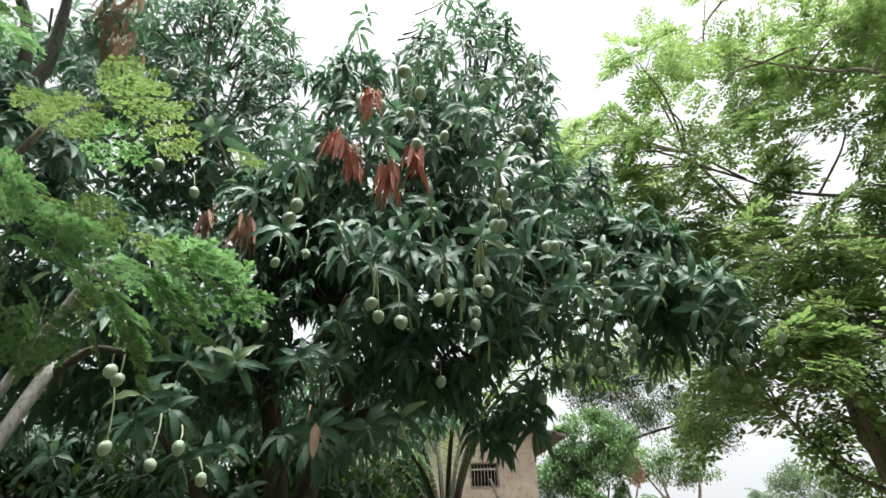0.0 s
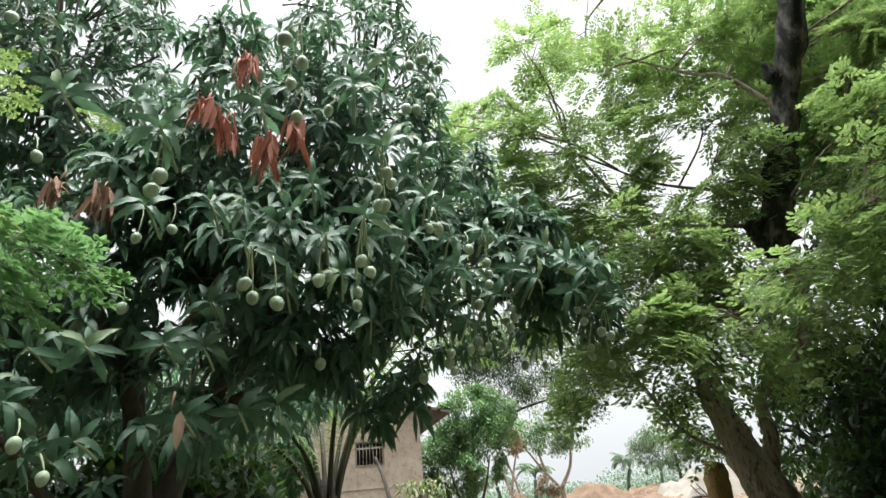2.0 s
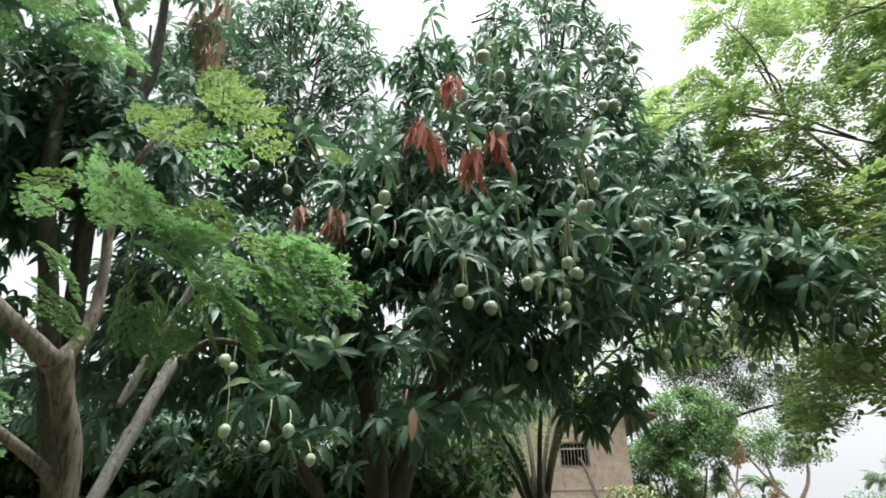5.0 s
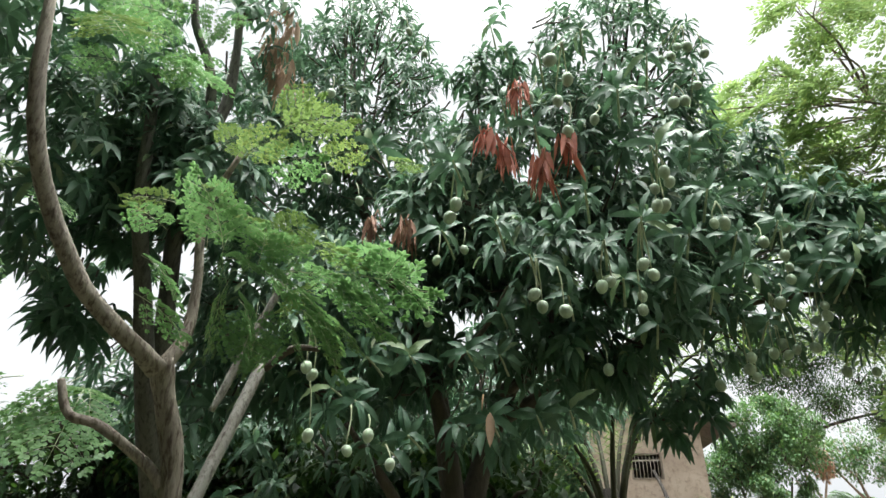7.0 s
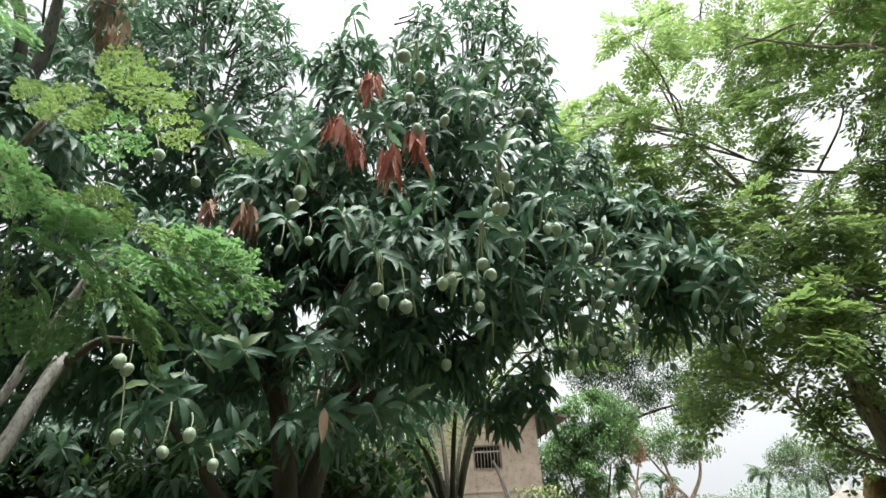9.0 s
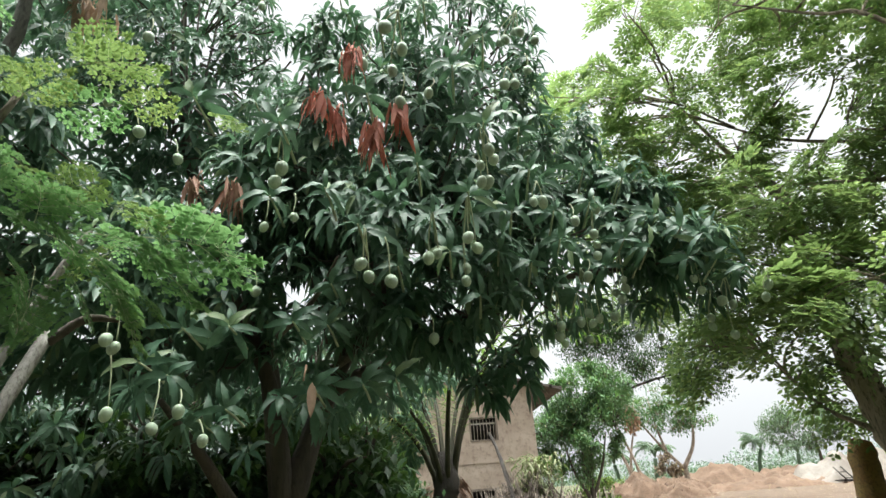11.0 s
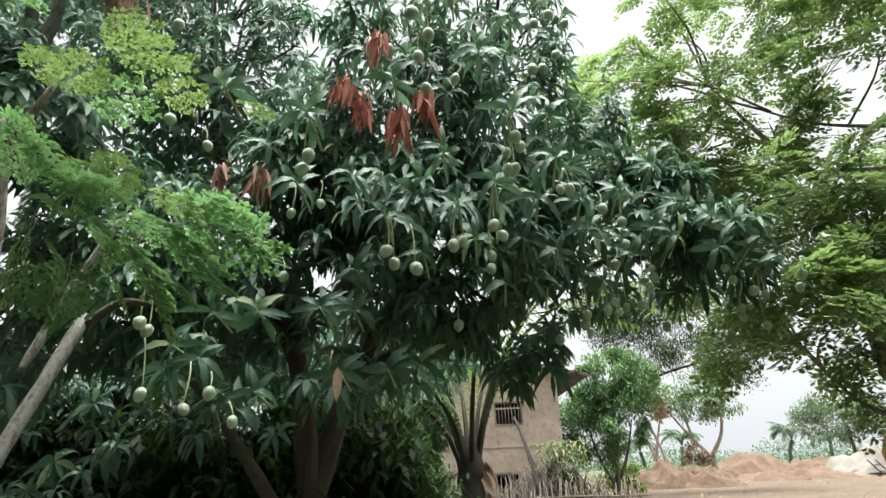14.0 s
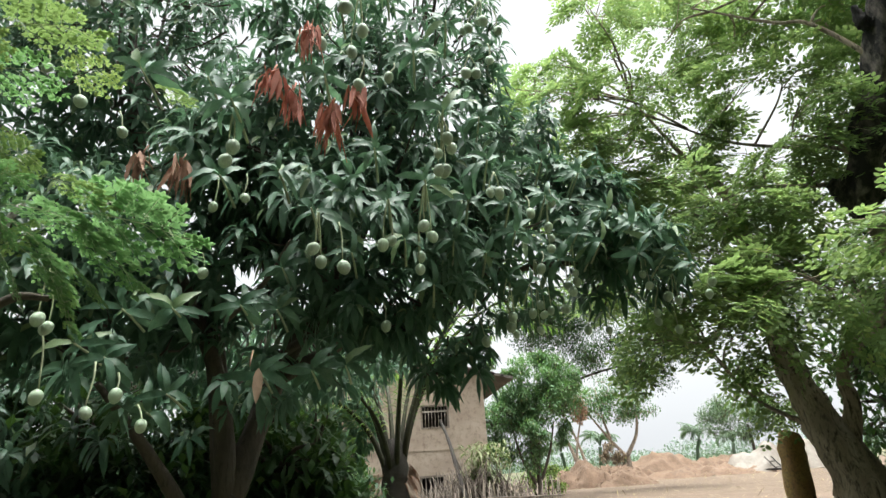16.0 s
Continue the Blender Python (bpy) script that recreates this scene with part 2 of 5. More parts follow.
def tube(points, radii, sides=8, lumps=0.0, seed=0, steps=0):
    """A bent, tapering stem through the points, smoothed, with an uneven skin and closed ends."""
    p, r = np.asarray(points, float), np.asarray(radii, float)
    if steps:
        s = np.linspace(0, len(p) - 1, steps)
        i = np.clip(s.astype(int), 0, len(p) - 2)
        u = (s - i)[:, None]
        pm = np.vstack([2 * p[0] - p[1], p, 2 * p[-1] - p[-2]])
        a, b, c, d = pm[i], pm[i + 1], pm[i + 2], pm[i + 3]
        q = 0.5 * (2 * b + (c - a) * u + (2 * a - 5 * b + 4 * c - d) * u ** 2 + (3 * b - 3 * c + d - a) * u ** 3)
        r = np.interp(s, np.arange(len(p)), r)
        p = q
    t = unit(np.gradient(p, axis=0))
    g = np.random.default_rng(seed + 11)
    ref = np.array([0.9, 0.1, 0.3]) if abs(unit(p[-1] - p[0])[2]) > 0.8 else np.array([0, 0, 1.0])
    x = unit(np.cross(t, ref))
    y = np.cross(t, x)
    ang = np.linspace(0, 2 * np.pi, sides, endpoint=False)
    wob = 1 + lumps * g.standard_normal((len(p), sides)) + lumps * 0.8 * np.sin(ang * 3 + g.uniform(0, 6))[None]
    v = p[:, None] + r[:, None, None] * wob[..., None] * (np.cos(ang)[None, :, None] * x[:, None] + np.sin(ang)[None, :, None] * y[:, None])
    f = []
    n = len(p)
    for k in range(n - 1):
        for j in range(sides):
            j2 = (j + 1) % sides
            f.append([k * sides + j, k * sides + j2, (k + 1) * sides + j2, (k + 1) * sides + j])
    v = np.vstack([v.reshape(-1, 3), p[0], p[-1]])
    s = Soup()
    s.add(v, f)
    for j in range(sides):
        j2 = (j + 1) % sides
        s.f.append([n * sides, j2, j])
        s.f.append([n * sides + 1, (n - 1) * sides + j, (n - 1) * sides + j2])
    return s


def join(target, soup):
    for f in soup.f:
        target.f.append([i + target.count for i in f])
    for v in soup.v:
        target.v.append(v)
    target.count += soup.count
    return target


def box(x0, y0, z0, x1, y1, z1, soup=None):
    s = soup or Soup()
    v = [(x, y, z) for z in (z0, z1) for y in (y0, y1) for x in (x0, x1)]
    s.add(v, [[0, 2, 3, 1], [4, 5, 7, 6], [0, 1, 5, 4], [2, 6, 7, 3], [0, 4, 6, 2], [1, 3, 7, 5]])
    return s


def blades(p, d, length, width, droop, n=4, fold=0.22, roll=None, wave=0.0, peak=0.42, face=None):
    """Lance-shaped leaves with a folded midrib that bend towards the ground: vertices and faces."""
    p, d = np.asarray(p, float), unit(d)
    m = len(p)
    length, width, droop = (np.broadcast_to(a, (m,)).astype(float) for a in (length, width, droop))
    side = np.cross(d, [0, 0, 1.0] if face is None else face)
    weak = np.linalg.norm(side, axis=1) < 0.15
    side[weak] = np.cross(d[weak], [0.8, 0.6, 0])
    side = unit(side)
    if roll is not None:
        nr = np.cross(side, d)
        side = side * np.cos(roll)[:, None] + nr * np.sin(roll)[:, None]
    q, verts = p.copy(), []
    for k in range(n + 1):
        s = k / n
        w = np.sin(np.pi * min(1, max(0.0, s)) ** (np.log(0.5) / np.log(peak))) ** 0.8 if 0 < s < 1 else 0.03
        t = unit(d + (droop * s)[:, None] * np.array([0, 0, -1.6]))
        nrm = unit(np.cross(side, t))
        h = (width * w * 0.5)[:, None]
        up = fold + wave * (1 if k % 2 else -1)
        verts += [q, q + side * h + nrm * h * up, q - side * h + nrm * h * (2 * fold - up)]
        q = q + t * (length / n)[:, None]
    v = np.stack(verts, 1)
    f = []
    for k in range(n):
        a, b = 3 * k, 3 * k + 3
        f += [[a, b, b + 1, a + 1], [a, a + 2, b + 2, b]]
    f = np.array(f)
    return v.reshape(-1, 3), (f[None] + (np.arange(m) * v.shape[1])[:, None, None]).reshape(-1, 4)


def ovals(p, d, side, length, width):
    """Small flat leaflets of six corners, slightly cupped."""
    p, d, side = np.asarray(p, float), unit(d), unit(side)
    m = len(p)
    length = np.broadcast_to(length, (m,))[:, None]
    width = np.broadcast_to(width, (m,))[:, None]
    nr = np.cross(side, d)
    v = np.stack([p, p + d * length * 0.35 + side * width * 0.5, p + d * length * 0.75 + side * width * 0.38, p + d * length - nr * width * 0.15,
                  p + d * length * 0.75 - side * width * 0.38, p + d * length * 0.35 - side * width * 0.5], 1)
    f = np.arange(6)[None] + 6 * np.arange(m)[:, None]
    return v.reshape(-1, 3), f


def frames(x, roll):
    """Rotations whose first axis is x; the third is up as far as it goes, then rolled."""
    x = unit(x)
    y = np.cross([0, 0, 1.0], x)
    weak = np.linalg.norm(y, axis=1) < 0.05
    y[weak] = [0, 1, 0]
    y = unit(y)
    z = np.cross(x, y)
    c, s = np.cos(roll)[:, None], np.sin(roll)[:, None]
    return np.stack([x, y * c + z * s, z * c - y * s], 2)


def scatter(soup, variants, at, x, scale, roll):
    """Joins copies of ready pieces (vertices, faces) into one soup."""
    r = frames(x, roll)
    pick = rng.integers(0, len(variants), len(at))
    for k, (v, f) in enumerate(variants):
        i = np.where(pick == k)[0]
        if not len(i):
            continue
        w = np.einsum("nij,vj->nvi", r[i], v) * scale[i][:, None, None] + at[i][:, None]
        ff = np.asarray(f)[None] + (np.arange(len(i)) * len(v))[:, None, None]
        soup.add(w, ff.reshape(-1, ff.shape[2]))
    return soup


def ball_points(n, centre, radii, inner=0.6):
    d = unit(rng.standard_normal((n, 3)))
    r = rng.uniform(inner ** 3, 1.05, n) ** (1 / 3)
    return np.asarray(centre) + d * r[:, None] * np.asarray(radii), d


# ---- ground ----
def ground():
    n = 60
    xs = np.sign(np.linspace(-1, 1, n)) * np.abs(np.linspace(-1, 1, n)) ** 3 * 1500
    g = Soup()
    X, Y = np.meshgrid(xs, xs + 20)
    Z = -0.03 + 0.015 * np.sin(X * 0.4) * np.cos(Y * 0.33)
    v = np.stack([X, Y, Z], -1).reshape(-1, 3)
    f = [[j * n + i, j * n + i + 1, (j + 1) * n + i + 1, (j + 1) * n + i] for j in range(n - 1) for i in range(n - 1)]
    g.add(v, f)
    lit = Soup()
    m = 40
    X, Y = np.meshgrid(np.linspace(5, 60, m), np.linspace(14, 66, m))
    X, Y = X + rng.uniform(-0.6, 0.6, X.shape), Y + rng.uniform(-0.4, 0.4, X.shape)
    Z = 0.012 + 0.015 * np.sin(X * 1.1) * np.cos(Y * 0.9)
    lit.add(np.stack([X, Y, Z], -1).reshape(-1, 3), [[j * m + i, j * m + i + 1, (j + 1) * m + i + 1, (j + 1) * m + i] for j in range(m - 1) for i in range(m - 1)])
    tagged(new("threshing_floor", lit.mesh("threshing_floor", M_LITTER)), "trodden sandy floor strewn with straw", "ground", kind="structure")
    tagged(new("ground", g.mesh("ground", M_GROUND)), "dry sandy village ground with sparse grass", "ground", kind="structure")


ground()


# ---- mango tree ----
mango = thing("mango_tree", (-0.7, 4.3, 0), "large mango tree full of unripe green mangoes and dark leaves", "tree")
MANGO_AT = Vector((-0.7, 4.3, 0))


def mpart(name, soup, material, label="", kind="", parent=None):
    ob = part(name, soup.mesh(name, material), parent or mango, label, kind)
    if parent is None:
        ob.location = -MANGO_AT
    return ob


CROWN_FRONT = [  # centre, radii, whorls
    ((0.46, 3.90, 4.50), (0.74, 0.75, 1.48), 290),
    ((-0.30, 3.85, 4.10), (0.80, 0.65, 0.95), 210),
    ((0.00, 3.75, 3.05), (1.10, 0.62, 0.72), 270),
    ((1.35, 4.35, 3.25), (0.90, 0.62, 0.74), 220),
    ((1.20, 4.60, 4.05), (0.50, 0.45, 0.50), 55),
    ((2.15, 4.45, 2.95), (0.45, 0.40, 0.36), 60),
    ((-0.65, 3.80, 2.20), (0.62, 0.48, 0.48), 130),
    ((0.05, 3.90, 2.62), (0.50, 0.45, 0.25), 60),
    ((0.65, 4.40, 2.50), (0.45, 0.35, 0.22), 24),
    ((0.55, 4.35, 2.22), (0.28, 0.25, 0.20), 22),
    ((1.25, 4.60, 2.55), (0.45, 0.35, 0.25), 12),
    ((-1.45, 3.75, 2.22), (0.85, 0.48, 0.42), 150),
]
CROWN_SIDE = [  # centre, radii, whorls
    ((-1.55, 4.00, 3.05), (0.80, 0.60, 0.80), 190),
    ((-2.05, 4.20, 5.30), (1.02, 0.70, 1.50), 380),
    ((-2.25, 3.60, 2.95), (0.75, 0.45, 0.80), 150),
    ((-3.30, 4.00, 3.30), (0.95, 0.70, 1.40), 100),
    ((-2.70, 3.80, 2.20), (1.00, 0.55, 0.48), 150),
    ((-2.55, 2.90, 3.70), (0.40, 0.45, 0.45), 70),
    ((-2.85, 2.75, 4.00), (0.40, 0.35, 0.50), 70),
    ((-3.25, 3.00, 3.20), (0.40, 0.40, 0.80), 80),
    ((-3.60, 3.20, 3.50), (0.50, 0.50, 0.80), 40),
    ((-2.46, 2.71, 4.96), (0.60, 0.50, 0.40), 45),
    ((-0.90, 5.20, 3.10), (1.90, 0.70, 0.90), 240),
    # Added roof of leaves that keeps light out of the hollow below
    ((-1.70, 6.20, 2.75), (2.30, 1.00, 0.55), 330),
]
CROWN_BACK = [  # centre, radii, whorls
    ((-4.20, 5.60, 2.90), (1.20, 1.20, 0.80), 170),
    ((-1.70, 5.90, 1.30), (1.30, 0.45, 0.80), 170),
    ((-3.90, 5.40, 1.60), (1.30, 0.60, 1.30), 200),
    # Second added roof further back, mostly hidden, to shade the bushes
    ((-2.40, 8.60, 3.20), (2.80, 1.60, 0.60), 400),
    ((-0.19, 9.65, 2.42), (0.28, 0.30, 0.70), 80),
    ((-1.20, 4.00, 1.65), (0.95, 0.30, 0.45), 95),
    # Side curtain added to darken the hollow from the left
    ((-5.60, 4.40, 1.50), (0.80, 1.20, 0.90), 140),
    ((-0.83, 9.54, 2.13), (0.55, 0.50, 0.80), 150),
    ((-1.76, 8.41, 1.79), (0.80, 0.50, 0.80), 170),
    ((-0.40, 3.17, 4.83), (0.22, 0.30, 0.20), 6),
    ((-0.64, 3.41, 4.69), (0.28, 0.30, 0.16), 16),
    ((-1.12, 3.63, 3.76), (0.30, 0.30, 0.30), 40),
]
CROWN_LOW = [  # centre, radii, whorls
    ((1.95, 3.85, 3.02), (0.42, 0.3, 0.26), 60),
    ((1.75, 4.10, 3.50), (0.40, 0.3, 0.30), 45),
    ((2.25, 3.90, 2.80), (0.25, 0.25, 0.15), 18),
    ((-0.85, 4.30, 4.25), (0.55, 0.5, 0.75), 90),
    ((-0.70, 4.60, 3.55), (0.5, 0.4, 0.5), 60),
    ((1.47, 4.19, 4.22), (0.30, 0.30, 0.22), 16),
]
CROWN = CROWN_FRONT + CROWN_SIDE + CROWN_BACK + CROWN_LOW


CROWN_GAPS = [  # direction of an opening seen from the clearing, its half width in degrees
    ((0.118, 0.963, 0.246), 1.6), ((0.134, 0.962, 0.228), 1.4), ((-0.216, 0.920, 0.328), 1.9), ((-0.207, 0.925, 0.298), 1.5),
    ((0.02, 0.96, 0.27), 1.5), ((-0.06, 0.96, 0.245), 1.3), ((0.165, 0.95, 0.265), 1.4), ((0.20, 0.94, 0.285), 1.3), ((0.09, 0.96, 0.215), 1.4), ((-0.135, 0.95, 0.275), 1.3), ((0.24, 0.91, 0.345), 1.2),
    ((0.075, 0.95, 0.30), 0.8), ((-0.10, 0.945, 0.31), 0.8), ((0.18, 0.93, 0.33), 0.8), ((-0.16, 0.93, 0.33), 0.9),
]
SIDE_GAPS = [((-0.658, 0.680, 0.324), 2.4), ((-0.640, 0.703, 0.312), 2.0), ((-0.675, 0.669, 0.317), 2.2), ((-0.683, 0.684, 0.262), 1.5), ((-0.515, 0.545, 0.665), 2.5), ((-0.606, 0.698, 0.382), 1.6), ((-0.64, 0.66, 0.39), 1.5)]
SKIRT_AT, SKIRT_RISE = (0.185, 0.25, 0.305, 0.415, 0.515, 0.60), (0.19, 0.28, 0.305, 0.33, 0.305, 0.285)


def in_gap(at, share):
    """Which places lie in an opening where the sky comes through the leaves."""
    away = unit(at - np.array([0.0, 0.0, 1.5]))
    hit = np.zeros(len(at), bool)
    for g, w in CROWN_GAPS + SIDE_GAPS:
        off = np.degrees(np.arccos(np.clip(away @ unit(g), -1, 1)))
        hit |= (off < w) & (rng.random(len(at)) < share)
    return hit


def whorl_leaves(at, axis, size, droop, count):
    """Leaves round each twig's tip: places, directions, sizes."""
    P, D, L, G, A = [], [], [], [], []
    axis = unit(axis)
    for p, a, s, g, c in zip(at, axis, size, droop, count):
        u = unit(np.cross(a, [0.3, 0.5, 0.81]))
        w = np.cross(a, u)
        ph = np.arange(c) * 2.4 + rng.uniform(0, 6.3)
        tilt = np.radians(np.linspace(35, 110, c) + rng.uniform(-14, 14, c))
        d = a * np.cos(tilt)[:, None] + (u * np.cos(ph)[:, None] + w * np.sin(ph)[:, None]) * np.sin(tilt)[:, None]
        P.append(p - a * np.linspace(0, 0.05, c)[:, None])
        D.append(d)
        L.append(s * rng.uniform(0.65, 1.1, c))
        G.append(g * rng.uniform(0.6, 1.3, c))
        A.append(np.repeat((a + [0, 0, 0.35])[None], c, 0))
    return np.concatenate(P), np.concatenate(D), np.concatenate(L), np.concatenate(G), np.concatenate(A)


def mango_mass():
    at, axis = [], []
    for c, r, n in CROWN:
        n = int(n * (0.09 if c[2] < 2.4 and c[1] < 4.7 and c[0] < 0 else 0.6 if c[2] < 2.4 and c[1] < 4.7 else 1.02 if c[2] < 3.6 else 1.25))
        p, d = ball_points(n, c, r, 0.62)
        stray = rng.random(n) < 0.07
        p[stray] += (p[stray] - c) * rng.uniform(0.08, 0.25, (stray.sum(), 1))
        at.append(p)
        axis.append(d * [0.7, 0.7, 0.45] + rng.standard_normal((n, 3)) * 0.22 + [0, -0.25, 0.22])
    at, axis = np.concatenate(at), np.concatenate(axis)
    spots = np.array(FRUIT_SPOTS)
    near = np.linalg.norm((at[:, None] - spots[None] + [0, 0.2, 0.04]) * [1, 0.6, 1], axis=2).min(1)
    low = (at[:, 2] < 1.9) & (at[:, 1] < 4.6) & (at[:, 0] > -0.6) | (at[:, 2] < 1.25) & (at[:, 1] < 4.6) | (at[:, 2] < 2.28) & (np.abs(at[:, 0] + 0.02) < 0.36) & (at[:, 1] < 4.8)
    keep = (near > 0.2) & ~low
    keep &= ~in_gap(at, 0.88)
    # the fruit hang free outside the leaves, on stalks that show
    eye = np.array([0.0, 0.0, 1.5])
    away, reach = unit(at - eye), np.linalg.norm(at - eye, axis=1)
    for rise in (0.0, 0.1, 0.2):
        hang = spots + [0, 0, rise] - eye
        apart = np.degrees(np.arccos(np.clip(away @ unit(hang).T, -1, 1)))
        keep &= ~((apart < 2.4) & (reach[:, None] < np.linalg.norm(hang, axis=1)[None] + 0.12)).any(1)
    # the lower edge of the branches over the yard
    slope, rise = at[:, 0] / at[:, 1], (at[:, 2] - 1.5) / at[:, 1]
    keep &= ~((slope > 0.2) & (slope < 0.75) & (at[:, 1] < 5.5) & (rise < np.interp(slope, SKIRT_AT, SKIRT_RISE) + rng.normal(0, 0.025, len(at))) & (rng.random(len(at)) < 0.88))
    at, axis = at[keep], axis[keep]
    n = len(at)
    P, D, L, G, A = whorl_leaves(at, axis, rng.uniform(0.16, 0.245, n) * np.clip(1.0 - 0.16 * (at[:, 2] - 3.6), 0.78, 1.0), rng.uniform(0.9, 2.2, n), rng.integers(9, 14, n))
    s = Soup()
    s.add(*blades(P, D, L, L * rng.uniform(0.21, 0.27, len(L)), G, 4, 0.24, rng.uniform(-0.35, 0.35, len(L)), 0.07, 0.42, A))
    mpart("crown", s, M_MANGO_LEAF, "dense long dark green leaves in whorls", "stuff")
    # twigs that carry the whorls
    tw = Soup()
    hub = np.array([c for c, r, k in CROWN])
    for p in at[::3]:
        c = hub[np.argmin(np.linalg.norm(hub - p, axis=1))]
        q = p + (c - p) * 0.45 + rng.uniform(-0.05, 0.05, 3)
        m = (p + q) / 2 + [0, 0, -0.03]
        join(tw, tube([q, m, p], [0.009, 0.007, 0.004], 4))
    mpart("twiggery", tw, M_BARK_MANGO, "thin grey-brown twigs", "stuff")


TRUNK = [(-1.1, 4.4, -0.05), (-1.2, 4.4, 0.7), (-1.0, 4.36, 1.4)]
mpart("trunk", tube(TRUNK, [0.20, 0.15, 0.08], 14, 0.05, 1, 12), M_BARK_MANGO, "dark rough mango trunk")
for k, (pts, r0) in enumerate([
    ([(-1.0, 4.36, 1.35), (-0.7, 4.7, 2.4), (-0.1, 4.4, 3.3), (0.35, 4.0, 4.9)], 0.10),
    ([(-0.8, 4.6, 2.2), (0.1, 4.7, 2.7), (0.9, 4.5, 3.0), (1.9, 4.4, 3.1)], 0.06),
    ([(-1.0, 4.36, 1.35), (-1.1, 4.3, 2.2), (-1.4, 4.1, 3.0), (-1.6, 4.0, 3.6)], 0.08),
    ([(-1.1, 4.36, 1.1), (-1.4, 4.0, 1.7), (-1.6, 3.6, 2.1)], 0.06),
    ([(-1.0, 4.36, 1.4), (-1.3, 4.5, 2.9), (-1.9, 4.3, 4.2), (-2.1, 4.2, 5.9)], 0.09),
    ([(-0.75, 4.6, 2.4), (-0.3, 4.1, 2.6), (-0.2, 3.4, 2.8)], 0.04),
    ([(-0.9, 3.6, 2.45), (-0.62, 3.35, 2.62), (-0.45, 3.1, 2.78)], 0.022),
]):
    mpart("limb", tube(pts, np.linspace(r0, r0 * 0.3, len(pts)), 9, 0.05, k, 14), M_BARK_MANGO)

# thin branches that show between the leaves of the high crowns
for foot, c, r in (((-1.95, 4.25, 4.4), (-2.05, 4.2, 5.4), (0.95, 0.6, 1.45)), ((0.25, 4.05, 4.2), (0.46, 3.9, 4.7), (0.7, 0.6, 1.35)), ((0.6, 4.5, 3.0), (1.4, 4.3, 3.3), (0.8, 0.5, 0.6)), ((-0.4, 4.5, 3.0), (-0.3, 3.9, 4.0), (0.7, 0.5, 0.8))):
    tips, d = ball_points(11, c, r, 0.8)
    for k, e in enumerate(tips):
        f = np.array(foot) + rng.uniform(-0.1, 0.1, 3)
        e = e + [0, -0.15, 0.05]
        mpart("branch", tube([f, f + (e - f) * 0.5 + [0, 0, 0.12], e], [0.016, 0.011, 0.004], 6, 0.05, k, 10), M_TWIG)

LEAF_MESHES = []
for k in range(8):
    v, f = blades([(0, 0, 0)], [(1, 0, 0.15)], 1.0, rng.uniform(0.20, 0.26), [(0.6, 0.8, 1.0, 1.2, 1.5, 1.8, 2.2, 2.6)[k]], 8, 0.22, rng.uniform(-0.35, 0.35, 1), 0.17)
    LEAF_MESHES.append(Soup().add(v, f).mesh("leaf", M_MANGO_LEAF))


def whorl(at, size, droop):
    """A near leaf cluster: a twig tip and each leaf on its own."""
    at = Vector(at)
    hub = part("shoot", tube([(0.02, 0.28, -0.06), (0.01, 0.12, -0.02), (0, 0, 0)], [0.008, 0.007, 0.005], 6).mesh("shoot", M_STALK), mango)
    hub.location = at - MANGO_AT
    n = int(rng.integers(9, 14))
    axis = unit(np.array([rng.uniform(-0.3, 0.3), -0.8, 0.05 - 0.3 * droop]))
    u = unit(np.cross(axis, [0.3, 0.2, 0.9]))
    w = np.cross(axis, u)
    for k in range(n):
        ph = k * 2.4 + rng.uniform(-0.3, 0.3)
        tilt = radians(48 + 48 * k / n + rng.uniform(-10, 10))
        d = Vector(axis * math.cos(tilt) + (u * math.cos(ph) + w * math.sin(ph)) * math.sin(tilt))
        if d.z < -0.55 and abs(d.x) < 0.55:
            continue
        bend = int(np.clip(round(droop * 6 + 1.5 + rng.uniform(-2, 2)), 0, 7))
        leaf = new("leaf", LEAF_MESHES[bend])
        leaf.parent = hub
        face = Vector(axis) + Vector((0, 0, 0.45))
        side = face.cross(d).normalized()
        m = Matrix((d, side, d.cross(side))).transposed().to_4x4()
        s = size * rng.uniform(0.58, 0.88)
        leaf.matrix_basis = Matrix.Translation(-0.012 * k * Vector(axis)) @ m @ Matrix.Rotation(rng.uniform(-0.6, 0.6), 4, "X") @ Matrix.Diagonal((s, s, s, 1))


whorl((-0.28, 2.62, 2.75), 0.25, 0.30)
whorl((0.11, 2.79, 2.88), 0.23, 0.35)
whorl((-0.46, 2.69, 3.01), 0.23, 0.50)
whorl((0.04, 2.74, 3.17), 0.22, 0.50)
whorl((0.32, 2.81, 3.01), 0.24, 0.60)
whorl((-0.61, 2.27, 3.14), 0.27, 0.90)
whorl((-0.53, 3.25, 2.41), 0.27, 1.10)
whorl((-1.35, 3.08, 2.14), 0.27, 0.50)
whorl((-1.49, 3.05, 2.21), 0.27, 0.60)
whorl((-1.19, 3.29, 1.88), 0.27, 0.60)
whorl((-0.20, 2.36, 3.36), 0.24, 0.80)
whorl((0.39, 2.44, 3.21), 0.26, 0.80)
whorl((0.70, 2.88, 3.18), 0.26, 0.70)
whorl((1.18, 3.33, 3.17), 0.27, 0.80)
whorl((1.77, 3.59, 3.07), 0.27, 0.70)
whorl((1.95, 3.56, 2.91), 0.27, 0.60)
whorl((0.68, 3.49, 2.57), 0.27, 0.60)
whorl((0.92, 3.61, 2.68), 0.23, 0.70)
whorl((-0.60, 3.22, 2.04), 0.27, 1.10)
whorl((-0.34, 3.35, 2.07), 0.27, 1.10)
whorl((-0.10, 3.09, 2.69), 0.25, 1.00)
